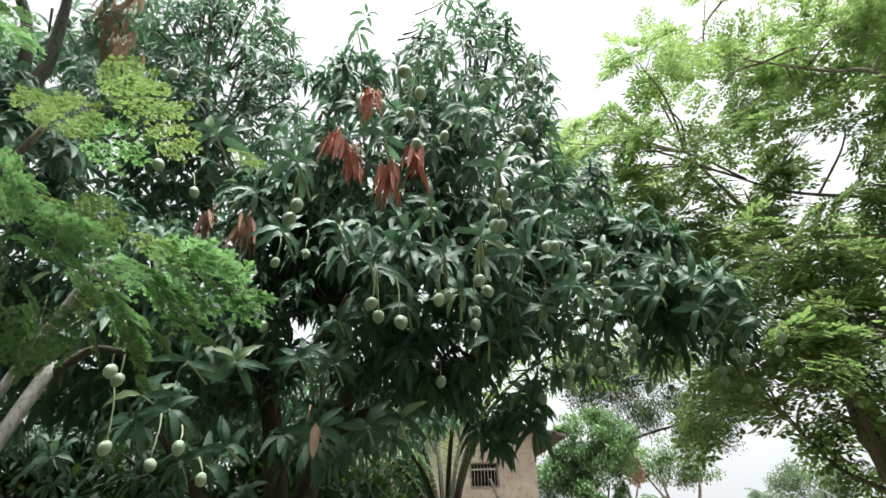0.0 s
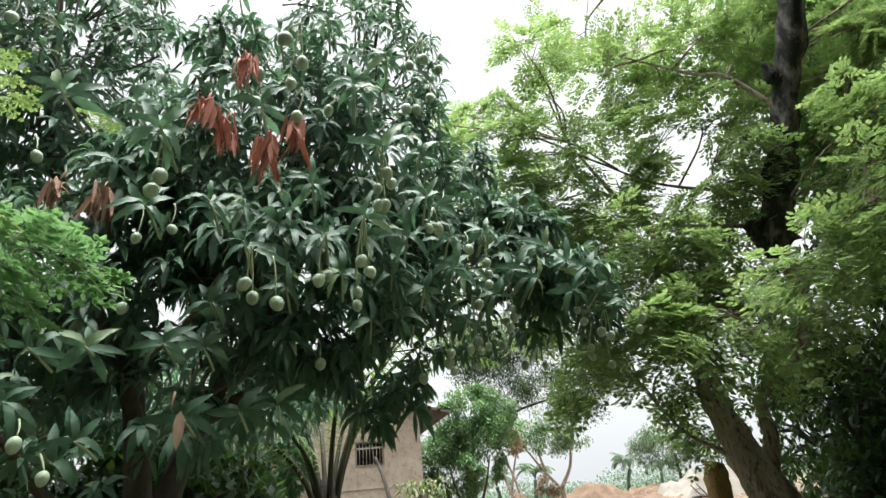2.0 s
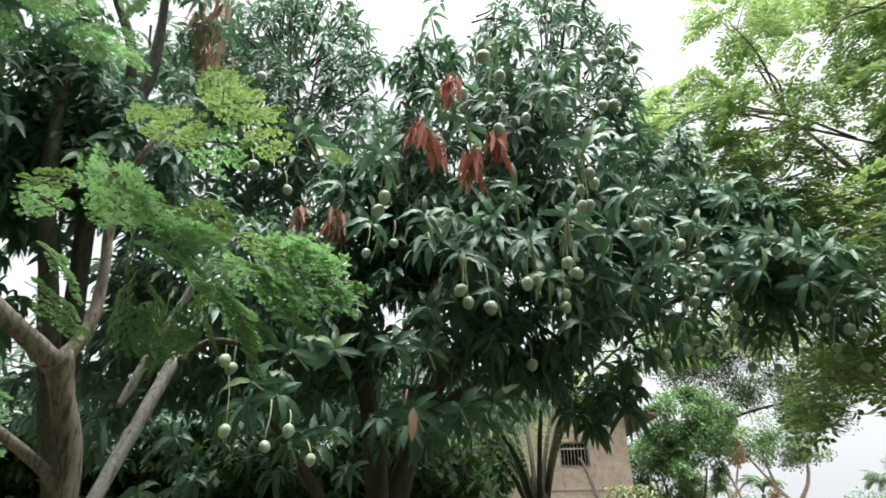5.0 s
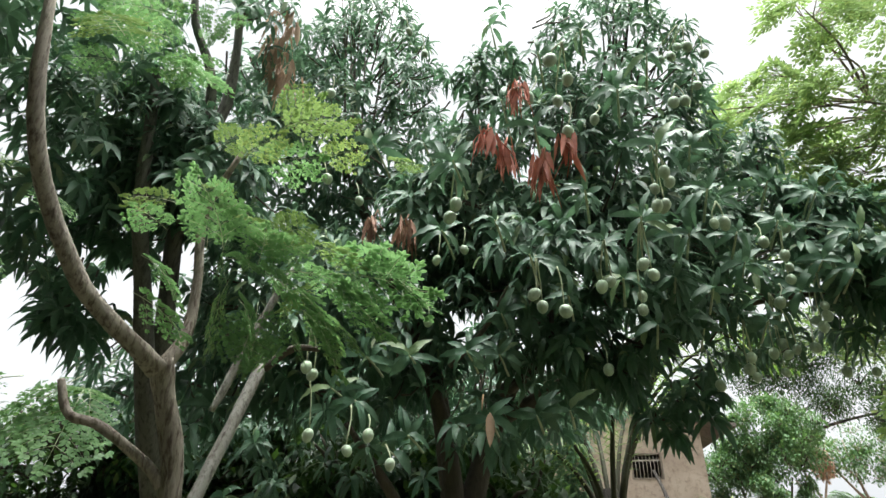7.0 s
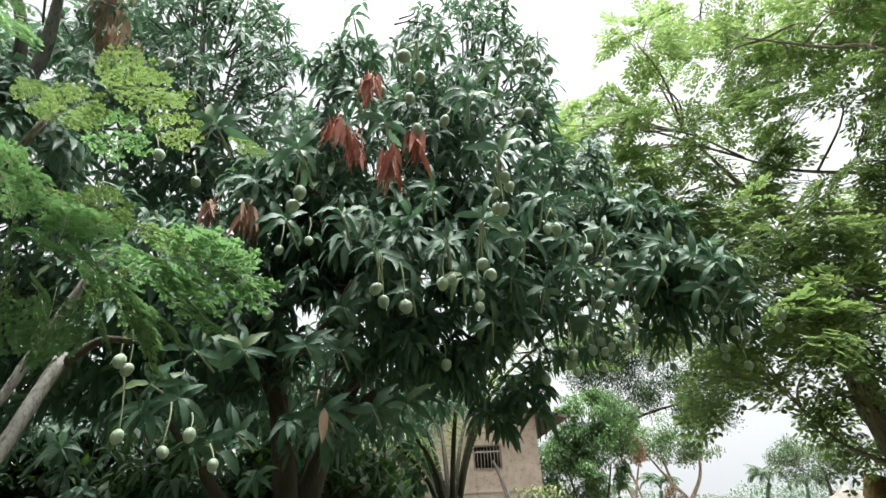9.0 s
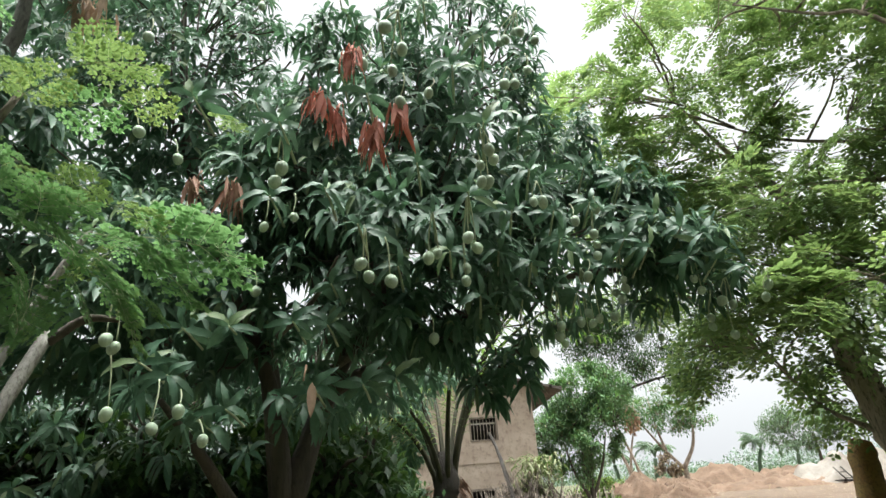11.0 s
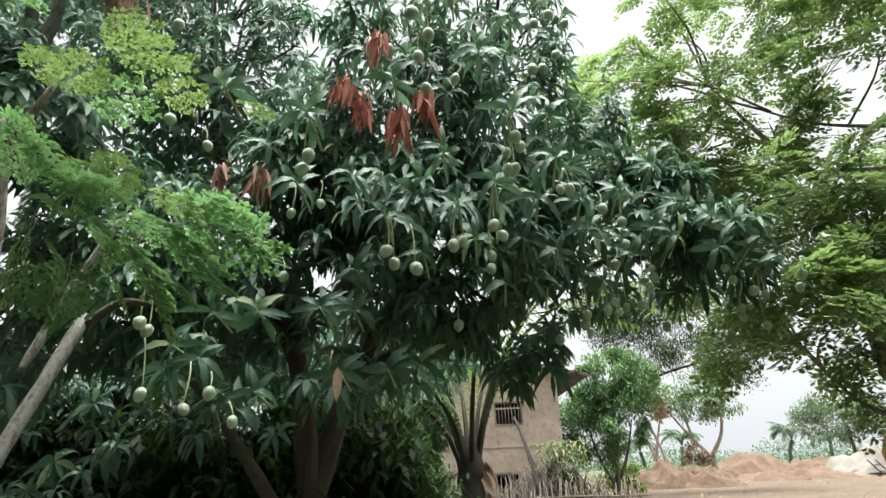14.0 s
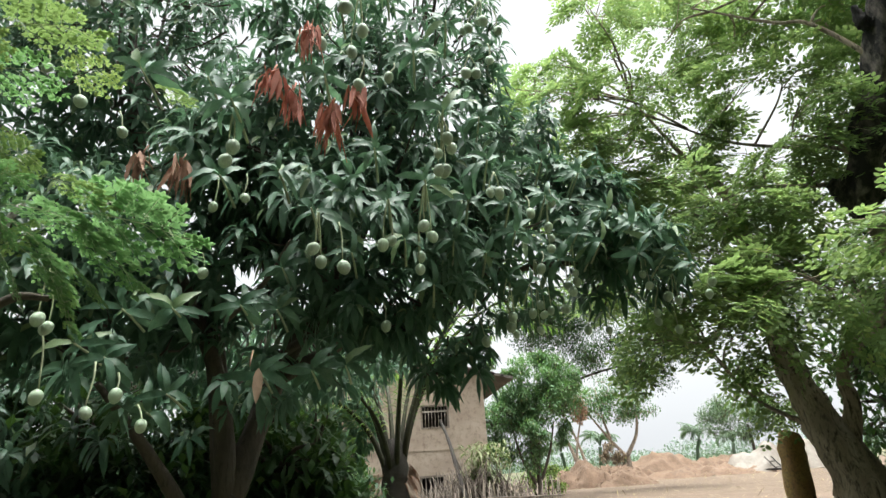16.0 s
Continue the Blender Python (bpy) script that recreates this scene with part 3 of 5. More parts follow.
whorl((-0.50, 3.18, 2.64), 0.26, 1.00)
whorl((-1.32, 3.13, 2.41), 0.27, 0.60)
whorl((-1.14, 2.52, 3.51), 0.27, 1.00)
whorl((0.96, 3.39, 2.94), 0.27, 0.80)
whorl((1.32, 3.65, 2.83), 0.27, 0.80)
whorl((0.27, 2.58, 3.71), 0.26, 0.80)
whorl((-0.79, 2.82, 3.05), 0.26, 0.90)
whorl((1.88, 3.62, 3.02), 0.26, 0.80)
whorl((2.08, 3.59, 2.81), 0.26, 0.70)
whorl((1.67, 3.60, 3.17), 0.26, 0.80)
whorl((1.48, 3.44, 3.40), 0.23, 0.90)
whorl((0.51, 3.17, 2.79), 0.26, 0.90)
whorl((0.73, 3.30, 2.75), 0.25, 1.00)
whorl((0.38, 3.23, 2.53), 0.26, 1.00)
whorl((1.07, 3.58, 2.63), 0.25, 0.90)
whorl((0.59, 3.01, 2.98), 0.26, 0.80)
whorl((0.88, 3.15, 3.03), 0.25, 0.80)
whorl((1.45, 3.54, 2.99), 0.27, 0.80)
whorl((0.20, 2.97, 2.72), 0.24, 0.90)
whorl((1.60, 3.68, 2.90), 0.26, 0.80)
whorl((1.73, 3.60, 3.19), 0.27, 0.80)
whorl((-1.05, 3.15, 1.95), 0.26, 0.70)
whorl((-0.15, 3.40, 2.10), 0.26, 1.10)
whorl((-1.00, 2.95, 2.35), 0.25, 0.60)
whorl((-0.70, 3.10, 2.40), 0.26, 0.80)
whorl((1.84, 3.50, 3.03), 0.27, 0.70)
whorl((2.02, 3.55, 2.96), 0.28, 0.70)
whorl((2.18, 3.60, 2.89), 0.27, 0.70)
whorl((2.26, 3.60, 2.75), 0.26, 0.80)
whorl((1.84, 3.50, 2.81), 0.26, 0.80)
whorl((1.59, 3.50, 2.90), 0.25, 0.90)
whorl((1.53, 3.60, 3.50), 0.25, 0.90)
whorl((1.25, 3.50, 3.55), 0.25, 0.90)
whorl((1.82, 3.80, 3.76), 0.24, 0.80)
whorl((0.94, 3.40, 4.49), 0.24, 0.60)
whorl((-0.55, 3.60, 5.53), 0.22, 1.00)
whorl((-0.40, 2.75, 3.90), 0.25, 1.00)
whorl((0.50, 2.75, 4.10), 0.24, 0.90)
whorl((-0.15, 2.70, 4.20), 0.24, 1.00)
whorl((0.15, 2.95, 4.60), 0.24, 1.00)
whorl((0.75, 3.20, 3.70), 0.25, 0.90)
whorl((-0.95, 2.95, 3.80), 0.25, 1.00)

FRUIT_MESHES = []
for k in range(4):
    s = Soup()
    rings, sides = 8, 12
    v = []
    for i in range(rings + 1):
        a = math.pi * i / rings
        for j in range(sides):
            b = 2 * math.pi * j / sides
            r = math.sin(a) * (1 + 0.10 * math.cos(a))
            v.append((0.035 * r * math.cos(b) * (1.0 + 0.04 * k) + 0.006 * (1 - math.cos(a)) * (k - 1.5) * 0.7, 0.032 * r * math.sin(b), -0.039 + 0.039 * math.cos(a) * (1.0 + 0.03 * k)))
    f = [[i * sides + j, i * sides + (j + 1) % sides, (i + 1) * sides + (j + 1) % sides, (i + 1) * sides + j] for i in range(rings) for j in range(sides)]
    FRUIT_MESHES.append(s.add(v, f).mesh("mango", M_FRUIT))


FRUIT_SPOTS = []


def panicle(top, fruits):
    """A hanging fruit stalk with its mangoes."""
    s = Soup()
    for x, y, z in fruits:
        end = np.array((x, y, z + 0.036))
        if len(fruits) > 1:
            join(s, tube([(0, 0, 0.02), (x * 0.45, y * 0.5 - 0.01, z * 0.25 + 0.01), (x * 0.95, y, z * 0.6 + 0.02), end], [0.0055, 0.0048, 0.004, 0.0035], 5, 0.05, 1, 9))
        else:
            join(s, tube([(0, 0, 0.03), (x * 0.3 + 0.01, y * 0.4, z * 0.3 + 0.02), end], [0.0055, 0.0045, 0.0035], 5, 0.05, 1, 8))
    st = mpart("fruit_stalk", s, M_STALK, parent=mango)
    st.location = Vector(top) - MANGO_AT
    FRUIT_SPOTS.extend([(top[0] + x, top[1] + y, top[2] + z) for x, y, z in fruits])
    for x, y, z in fruits:
        ob = new("mango", FRUIT_MESHES[int(rng.integers(0, 4))])
        ob.parent = st
        sc = rng.uniform(0.78, 0.97)
        ob.matrix_basis = Matrix.Translation((x, y, z + 0.039 * sc)) @ Euler((rng.uniform(-0.2, 0.2), rng.uniform(-0.25, 0.25), rng.uniform(0, 6.3))).to_matrix().to_4x4() @ Matrix.Diagonal((sc, sc, sc, 1))


panicle((-0.62, 2.38, 3.16), [(-0.00, 0.03, -0.19), (-0.04, 0.08, -0.24)])
panicle((-0.84, 2.96, 3.09), [(0.00, -0.01, -0.17)])
panicle((-0.69, 2.99, 3.12), [(0.00, -0.02, -0.14)])
panicle((-0.25, 2.68, 2.75), [(-0.01, -0.00, -0.20), (0.01, 0.05, -0.25)])
panicle((-0.15, 2.71, 2.68), [(0.02, 0.00, -0.22)])
panicle((0.11, 2.84, 2.89), [(-0.03, 0.02, -0.25), (0.02, 0.04, -0.22)])
panicle((0.32, 2.86, 3.04), [(-0.01, 0.05, -0.27), (0.03, 0.09, -0.32), (-0.03, 0.17, -0.41), (-0.04, 0.14, -0.50)])
panicle((0.37, 2.50, 3.23), [(0.04, -0.00, -0.15), (0.07, 0.05, -0.18), (-0.00, 0.10, -0.19), (-0.00, 0.09, -0.29), (0.04, 0.11, -0.28)])
panicle((-0.02, 2.22, 3.75), [(-0.06, -0.01, -0.11), (0.01, 0.09, -0.16), (-0.05, 0.18, -0.22)])
panicle((-0.17, 2.33, 3.63), [(-0.04, -0.01, -0.12)])
panicle((-0.01, 2.36, 3.45), [(-0.02, 0.01, -0.15)])
panicle((0.08, 3.43, 2.46), [(0.01, -0.05, -0.14)])
panicle((0.70, 3.76, 2.54), [(0.06, -0.03, -0.26)])
panicle((0.95, 3.66, 2.66), [(0.00, -0.02, -0.24), (-0.02, 0.03, -0.30), (0.03, 0.06, -0.34)])
panicle((1.20, 3.84, 2.88), [(-0.04, 0.04, -0.38), (0.05, 0.05, -0.39), (0.02, 0.07, -0.31), (0.08, -0.00, -0.37), (0.01, 0.09, -0.49)])
panicle((1.39, 3.84, 2.71), [(-0.02, -0.02, -0.20)])
panicle((1.24, 3.43, 3.27), [(0.00, -0.03, -0.12), (-0.01, 0.07, -0.26), (0.01, 0.12, -0.32), (-0.01, 0.10, -0.41)])
panicle((0.75, 2.96, 3.12), [(-0.04, -0.02, -0.13), (0.02, -0.00, -0.12)])
panicle((0.99, 3.16, 3.05), [(-0.00, -0.04, -0.11)])
panicle((1.45, 3.69, 3.04), [(0.00, 0.02, -0.30), (0.02, 0.06, -0.35), (-0.03, 0.12, -0.36), (-0.02, 0.07, -0.42)])
panicle((1.99, 3.73, 2.89), [(-0.04, -0.02, -0.17), (0.02, 0.02, -0.25)])
panicle((2.26, 3.86, 2.78), [(-0.06, -0.01, -0.19), (0.01, 0.00, -0.22), (0.01, 0.09, -0.42)])
panicle((2.17, 3.94, 2.68), [(-0.05, -0.01, -0.19), (-0.04, 0.03, -0.25)])
panicle((2.49, 3.72, 2.75), [(-0.03, -0.04, -0.11), (-0.04, 0.02, -0.18)])
panicle((1.71, 4.18, 2.63), [(-0.05, -0.02, -0.20)])
panicle((1.84, 4.13, 2.62), [(-0.04, -0.02, -0.21)])
panicle((-1.49, 2.74, 2.50), [(-0.01, -0.02, -0.25), (0.01, 0.04, -0.28)])
panicle((-1.52, 2.82, 2.18), [(0.04, -0.02, -0.27)])
panicle((-1.28, 2.85, 2.04), [(0.01, -0.05, -0.21)])
panicle((-1.23, 2.99, 2.01), [(0.03, -0.06, -0.09)])
panicle((-1.14, 3.04, 1.86), [(0.05, -0.06, -0.08)])
panicle((-1.52, 2.66, 3.52), [(0.04, 0.00, -0.12)])
panicle((-1.35, 2.82, 3.42), [(0.03, -0.01, -0.11)])
panicle((0.75, 2.81, 4.32), [(0.00, 0.02, -0.14), (-0.08, 0.09, -0.15)])
panicle((0.84, 2.85, 4.26), [(0.01, 0.01, -0.13)])
panicle((0.81, 2.99, 4.11), [(0.01, -0.00, -0.12)])
panicle((0.64, 2.83, 3.88), [(-0.03, -0.00, -0.12), (0.04, 0.01, -0.11)])
panicle((-1.04, 3.48, 2.83), [(0.03, -0.04, -0.12)])
panicle((-1.02, 3.04, 4.89), [(0.02, 0.05, -0.15)])
panicle((-1.12, 2.92, 4.96), [(0.03, 0.02, -0.12)])
panicle((-1.70, 2.68, 3.72), [(0.03, -0.01, -0.11)])
panicle((-1.58, 2.79, 4.32), [(0.00, 0.00, -0.12)])
panicle((0.16, 2.61, 3.61), [(-0.03, -0.03, -0.09)])
panicle((1.20, 3.63, 2.85), [(-0.03, -0.04, -0.11)])
panicle((0.92, 3.45, 4.98), [(-0.03, 0.05, -0.17), (-0.16, 0.05, -0.26)])


def dead_bunch(at, count, size):
    """A hanging bunch of withered leaves."""
    count = 1 if count < 3 else count * 2
    wide = 0.09 if at[2] > 4.5 else 0.045
    p = np.array(at) + rng.uniform(-wide, wide, (count, 3)) * [1, 1, 0.8]
    d = unit(rng.uniform(-0.32, 0.32, (count, 3)) + [0, -0.1, -1.0])
    L = size * rng.uniform(0.7, 1.1, count)
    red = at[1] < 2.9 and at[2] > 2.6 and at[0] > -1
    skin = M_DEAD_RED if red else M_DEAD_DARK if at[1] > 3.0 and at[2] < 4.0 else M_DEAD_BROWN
    q = p - np.array(at)
    s = tube([(0.0, 0.06, 0.09), (0.0, 0.02, 0.04), (0.0, 0.0, 0.0)], [0.006, 0.005, 0.004], 5)
    for k in range(count // 2):
        e = d[k] * L[k] * 1.1 + rng.uniform(-0.05, 0.05, 3)
        join(s, tube([q[k], e * 0.5 + rng.uniform(-0.03, 0.03, 3), e], [0.004, 0.003, 0.002], 4, 0, k, 6))
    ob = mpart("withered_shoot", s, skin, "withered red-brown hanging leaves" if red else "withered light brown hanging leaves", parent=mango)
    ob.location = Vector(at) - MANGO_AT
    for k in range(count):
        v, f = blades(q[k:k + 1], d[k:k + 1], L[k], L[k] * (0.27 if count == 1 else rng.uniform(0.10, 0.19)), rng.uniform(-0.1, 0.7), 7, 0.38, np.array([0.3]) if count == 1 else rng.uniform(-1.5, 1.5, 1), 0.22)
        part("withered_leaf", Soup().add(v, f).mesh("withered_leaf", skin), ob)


dead_bunch((-0.27, 2.30, 3.58), 6, 0.19)
dead_bunch((-0.44, 2.34, 3.35), 6, 0.18)
dead_bunch((-0.35, 2.40, 3.29), 6, 0.21)
dead_bunch((-0.17, 2.46, 3.23), 9, 0.22)
dead_bunch((-0.04, 2.41, 3.31), 6, 0.21)
dead_bunch((-1.09, 3.08, 3.28), 8, 0.23)
dead_bunch((-1.31, 3.08, 3.34), 6, 0.20)
dead_bunch((-0.59, 2.91, 2.03), 2, 0.24)
dead_bunch((-2.04, 2.76, 5.02), 6, 0.32)
dead_bunch((-2.09, 2.85, 4.92), 6, 0.29)
dead_bunch((-2.13, 2.94, 4.82), 6, 0.29)
dead_bunch((-2.10, 3.03, 4.76), 5, 0.27)
dead_bunch((-2.17, 3.02, 4.72), 4, 0.25)

mango_mass()

# ---- moringa tree ----
moringa = thing("moringa_tree", (-1.66, 2.05, 0), "small moringa tree with feathery light green fronds and pale bark", "tree")
MOR_AT = Vector((-1.66, 2.05, 0))
MOR_SHIFT = Vector((0.045, 0.02, 0))


def mor(name, pts, radii, material, label="", lumps=0.04, sides=12, steps=16):
    ob = part(name, tube(pts, radii, sides, lumps, len(pts), steps).mesh(name, material), moringa, label)
    ob.location = MOR_SHIFT - MOR_AT
    return ob


mor("trunk", [(-1.70, 2.06, -0.05), (-1.71, 2.05, 0.8), (-1.71, 2.02, 1.61), (-1.76, 1.93, 1.95), (-1.78, 1.89, 2.09)], [0.062, 0.052, 0.044, 0.042, 0.050], M_BARK_MORINGA, "pale brown furrowed trunk", 0.05)
mor("limb", [(-1.77, 1.87, 2.04), (-1.81, 1.77, 2.11), (-1.86, 1.62, 2.20), (-1.89, 1.49, 2.30), (-1.92, 1.28, 2.56), (-1.92, 1.14, 2.85), (-1.96, 1.06, 3.4)], [0.042, 0.036, 0.033, 0.031, 0.030, 0.028, 0.016], M_BARK_MORINGA)
mor("limb", [(-1.77, 1.89, 2.05), (-1.76, 1.98, 2.22), (-1.78, 2.01, 2.46), (-1.79, 1.97, 2.80), (-1.62, 1.92, 3.10)], [0.034, 0.026, 0.022, 0.019, 0.012], M_BARK_MORINGA)
mor("limb", [(-1.74, 2.00, 1.62), (-1.80, 1.96, 1.70), (-1.96, 1.86, 1.83), (-2.07, 1.81, 1.87), (-2.13, 1.79, 2.0)], [0.024, 0.021, 0.019, 0.018, 0.014], M_BARK_MORINGA)
mor("leaning_stem", [(-1.72, 1.38, -0.05), (-1.68, 1.84, 1.0), (-1.65, 2.10, 1.60), (-1.63, 2.24, 1.90), (-1.61, 2.38, 2.20)], [0.034, 0.031, 0.028, 0.028, 0.028], M_BARK_PALE, "pale grey leaning stem with a cut top")
mor("cut_branch", [(-1.83, 2.36, 1.97), (-1.81, 2.38, 2.05), (-1.76, 2.41, 2.22), (-1.66, 2.44, 2.50), (-1.56, 2.45, 2.72)], [0.012, 0.020, 0.022, 0.020, 0.012], M_BARK_PALE)
mor("branch", [(-1.60, 2.37, 2.16), (-1.48, 2.40, 2.26), (-1.34, 2.40, 2.25)], [0.022, 0.018, 0.012], M_BARK_MANGO)


def pinnate(levels, length, spacing, leaflet, droop=0.25, wide=0.6, slim=0.62, hang=0.25, narrow=0.42):
    """A feathery leaf along +x: rachis, side stalks and leaflets (vertices, faces of leaflets; stalk lines)."""
    P, D, S, stalks = [], [], [], []

    def grow(base, d, side, L, level):
        k = max(3, int(L / spacing[level]))
        pts = []
        for i in range(k + 1):
            u = i / k
            pts.append(base + d * L * u + np.array([0, 0, -(droop if level == 0 else hang) * L * u * u]))
        stalks.append((np.array(pts), level))
        up = np.cross(d, side)
        for i in range(1, k + 1):
            u = i / k
            size = L * (wide if level == 0 else narrow) * (1 - 0.75 * abs(u - 0.35)) * (0.95 if i < k else 0.6)
            for sg in (1, -1) if i < k else (0,):
                dd = unit(d * (0.55 if sg else 1) + side * sg * 0.85 + rng.uniform(-0.12, 0.12, 3))
                ss = unit(np.cross(up, dd))
                if level == levels - 1:
                    P.append(pts[i])
                    D.append(dd + np.array([0, 0, -0.2]))
                    S.append(ss + rng.uniform(-0.3, 0.3, 3))
                else:
                    grow(pts[i], dd, ss, size, level + 1)

    grow(np.zeros(3), np.array([1.0, 0, 0]), np.array([0, 1.0, 0]), length, 0)
    n = len(P)
    v, f = ovals(np.array(P), np.array(D), np.array(S), leaflet * rng.uniform(0.75, 1.15, n), leaflet * slim)
    return v, f, stalks


FROND_MESHES = []
for k in range(5):
    v, f, stalks = pinnate(3, 1.0, (0.150, 0.092, 0.054), 0.070, 0.12 + 0.10 * k, 0.54, 0.60, 0.30, 0.24)
    s = Soup().add(v, f)
    young = s.mesh("foliage", M_MORINGA_YOUNG, False)
    FROND_MESHES.append((s.mesh("foliage", M_MORINGA, False), stalks, young))
STEM_MESHES = []
for me, stalks, young in FROND_MESHES:
    s = Soup()
    for pts, lev in stalks:
        if lev < 2:
            join(s, tube(pts[:: max(1, len(pts) // 4)], np.linspace(0.008, 0.003, len(pts[:: max(1, len(pts) // 4)])) / (1 + lev), 3))
    STEM_MESHES.append(s.mesh("rachis", M_STALK))


def moringa_frond(a, b, young=False, lift=0.2):
    """A feathery frond from a to b; lift tips its plate out of the level."""
    a, b = Vector(a), Vector(b)
    d = (b - a).normalized()
    s = (b - a).length * (0.95 if young else 1.05)
    out = Vector((a.x, a.y, a.z - 1.5)).normalized()
    lift = lift * 0.6 + rng.uniform(-0.12, 0.14)
    side = (Vector((0, 0, 1)) * (1 - abs(lift)) + out * lift).cross(d).normalized()
    m = Matrix((d, side, d.cross(side))).transposed().to_4x4()
    k = int(rng.integers(0, 5))
    ob = part("frond", STEM_MESHES[k], moringa)
    ob.matrix_basis = Matrix.Translation(a - MOR_AT) @ m @ Matrix.Rotation(rng.uniform(-0.12, 0.22), 4, "Y") @ Matrix.Rotation(rng.uniform(-0.35, 0.35), 4, "X") @ Matrix.Diagonal((s, s, s, 1))
    part("foliage", FROND_MESHES[k][2 if young or rng.random() < 0.12 else 0], ob, kind="stuff")


moringa_frond((-1.45, 1.77, 2.49), (-1.38, 1.56, 2.68))
moringa_frond((-1.35, 1.76, 2.62), (-1.35, 1.61, 2.63))
moringa_frond((-1.34, 1.86, 2.45), (-1.23, 1.74, 2.58))
moringa_frond((-1.34, 2.40, 2.64), (-0.83, 2.46, 2.72))
moringa_frond((-1.34, 1.99, 2.46), (-1.11, 1.98, 2.49))
moringa_frond((-1.44, 1.83, 2.37), (-1.50, 1.75, 2.13))
moringa_frond((-1.40, 2.00, 2.34), (-1.38, 1.99, 2.06))
moringa_frond((-1.35, 2.24, 2.45), (-1.02, 2.32, 2.33))
moringa_frond((-1.30, 2.33, 2.57), (-0.94, 2.42, 2.47))
moringa_frond((-1.38, 2.12, 2.39), (-1.24, 2.15, 2.19))
moringa_frond((-1.61, 1.88, 2.55), (-1.52, 1.73, 2.69))
moringa_frond((-1.15, 2.46, 2.71), (-0.79, 2.50, 2.66))
moringa_frond((-1.92, 1.99, 2.89), (-1.99, 1.79, 2.85))
moringa_frond((-1.33, 1.84, 3.12), (-1.02, 1.80, 3.21), True, 0.55)
moringa_frond((-1.45, 1.77, 2.92), (-1.24, 1.70, 3.00), True, 0.55)
moringa_frond((-1.23, 2.07, 3.09), (-1.00, 2.02, 3.12), True, 0.55)
moringa_frond((-1.47, 1.63, 2.68), (-1.34, 1.58, 2.70), True, 0.55)
moringa_frond((-1.33, 1.92, 2.61), (-1.11, 1.88, 2.67), True, 0.55)
moringa_frond((-1.01, 2.42, 3.29), (-0.81, 2.38, 3.27), True, 0.55)
moringa_frond((-1.55, 1.47, 2.33), (-1.37, 1.53, 2.26))
moringa_frond((-1.58, 1.51, 2.21), (-1.39, 1.58, 2.11))
moringa_frond((-1.54, 1.55, 2.47), (-1.54, 1.39, 2.49))
moringa_frond((-1.18, 2.29, 2.66), (-0.97, 2.34, 2.50))
moringa_frond((-1.14, 2.4, 2.76), (-0.87, 2.4, 2.68), False, 0.40)
moringa_frond((-1.3, 2.2, 2.7), (-1.09, 2.3, 2.68), False, 0.40)
moringa_frond((-1.51, 1.9, 2.51), (-1.34, 1.85, 2.52), False, 0.50)
moringa_frond((-1.46, 1.95, 2.34), (-1.25, 1.9, 2.15), False, 0.40)
moringa_frond((-1.33, 2.2, 2.39), (-1.09, 2.25, 2.32), False, 0.40)
moringa_frond((-1.21, 2.3, 2.37), (-1.03, 2.35, 2.28), False, 0.40)
moringa_frond((-1.31, 1.9, 2.19), (-1.31, 1.85, 2.02), False, 0.30)
moringa_frond((-1.52, 1.9, 2.7), (-1.24, 1.85, 2.59), True, 0.50)
moringa_frond((-1.54, 2.0, 3.07), (-1.23, 2.0, 3.09), False, 0.50)
moringa_frond((-1.47, 2.0, 3.31), (-1.25, 2.0, 3.44), True, 0.50)
moringa_frond((-1.65, 1.85, 3.07), (-1.46, 1.8, 3.11), True, 0.50)
moringa_frond((-1.38, 2.3, 2.61), (-1.08, 2.3, 2.57), False, 0.40)
moringa_frond((-1.36, 2.10, 2.48), (-1.07, 2.17, 2.39))
moringa_frond((-1.43, 1.76, 2.53), (-1.47, 1.67, 2.37))
moringa_frond((-1.42, 2.0, 2.48), (-1.19, 1.95, 2.4), False, 0.45)
moringa_frond((-1.21, 2.2, 2.48), (-1.35, 2.1, 2.4), False, 0.40)
moringa_frond((-1.37, 1.81, 2.50), (-1.15, 1.81, 2.54))
moringa_frond((-1.33, 1.90, 2.65), (-1.41, 1.79, 2.50))
for c, n, sp in (((-2.1, 1.8, 3.9), 5, 0.3), ((-2.7, 2.3, 4.6), 14, 0.5), ((-2.35, 2.1, 2.1), 7, 0.2), ((-2.3, 1.5, 2.6), 6, 0.25), ((-2.16, 1.84, 3.98), 7, 0.35)):
    for k in range(n):
        q = Vector(c) + Vector((rng.uniform(-sp, sp), rng.uniform(-sp, sp) * 0.6, rng.uniform(-sp, sp)))
        moringa_frond(q, q + Vector((rng.uniform(-0.3, 0.3), rng.uniform(-0.3, 0.1), rng.uniform(-0.25, 0.15))))

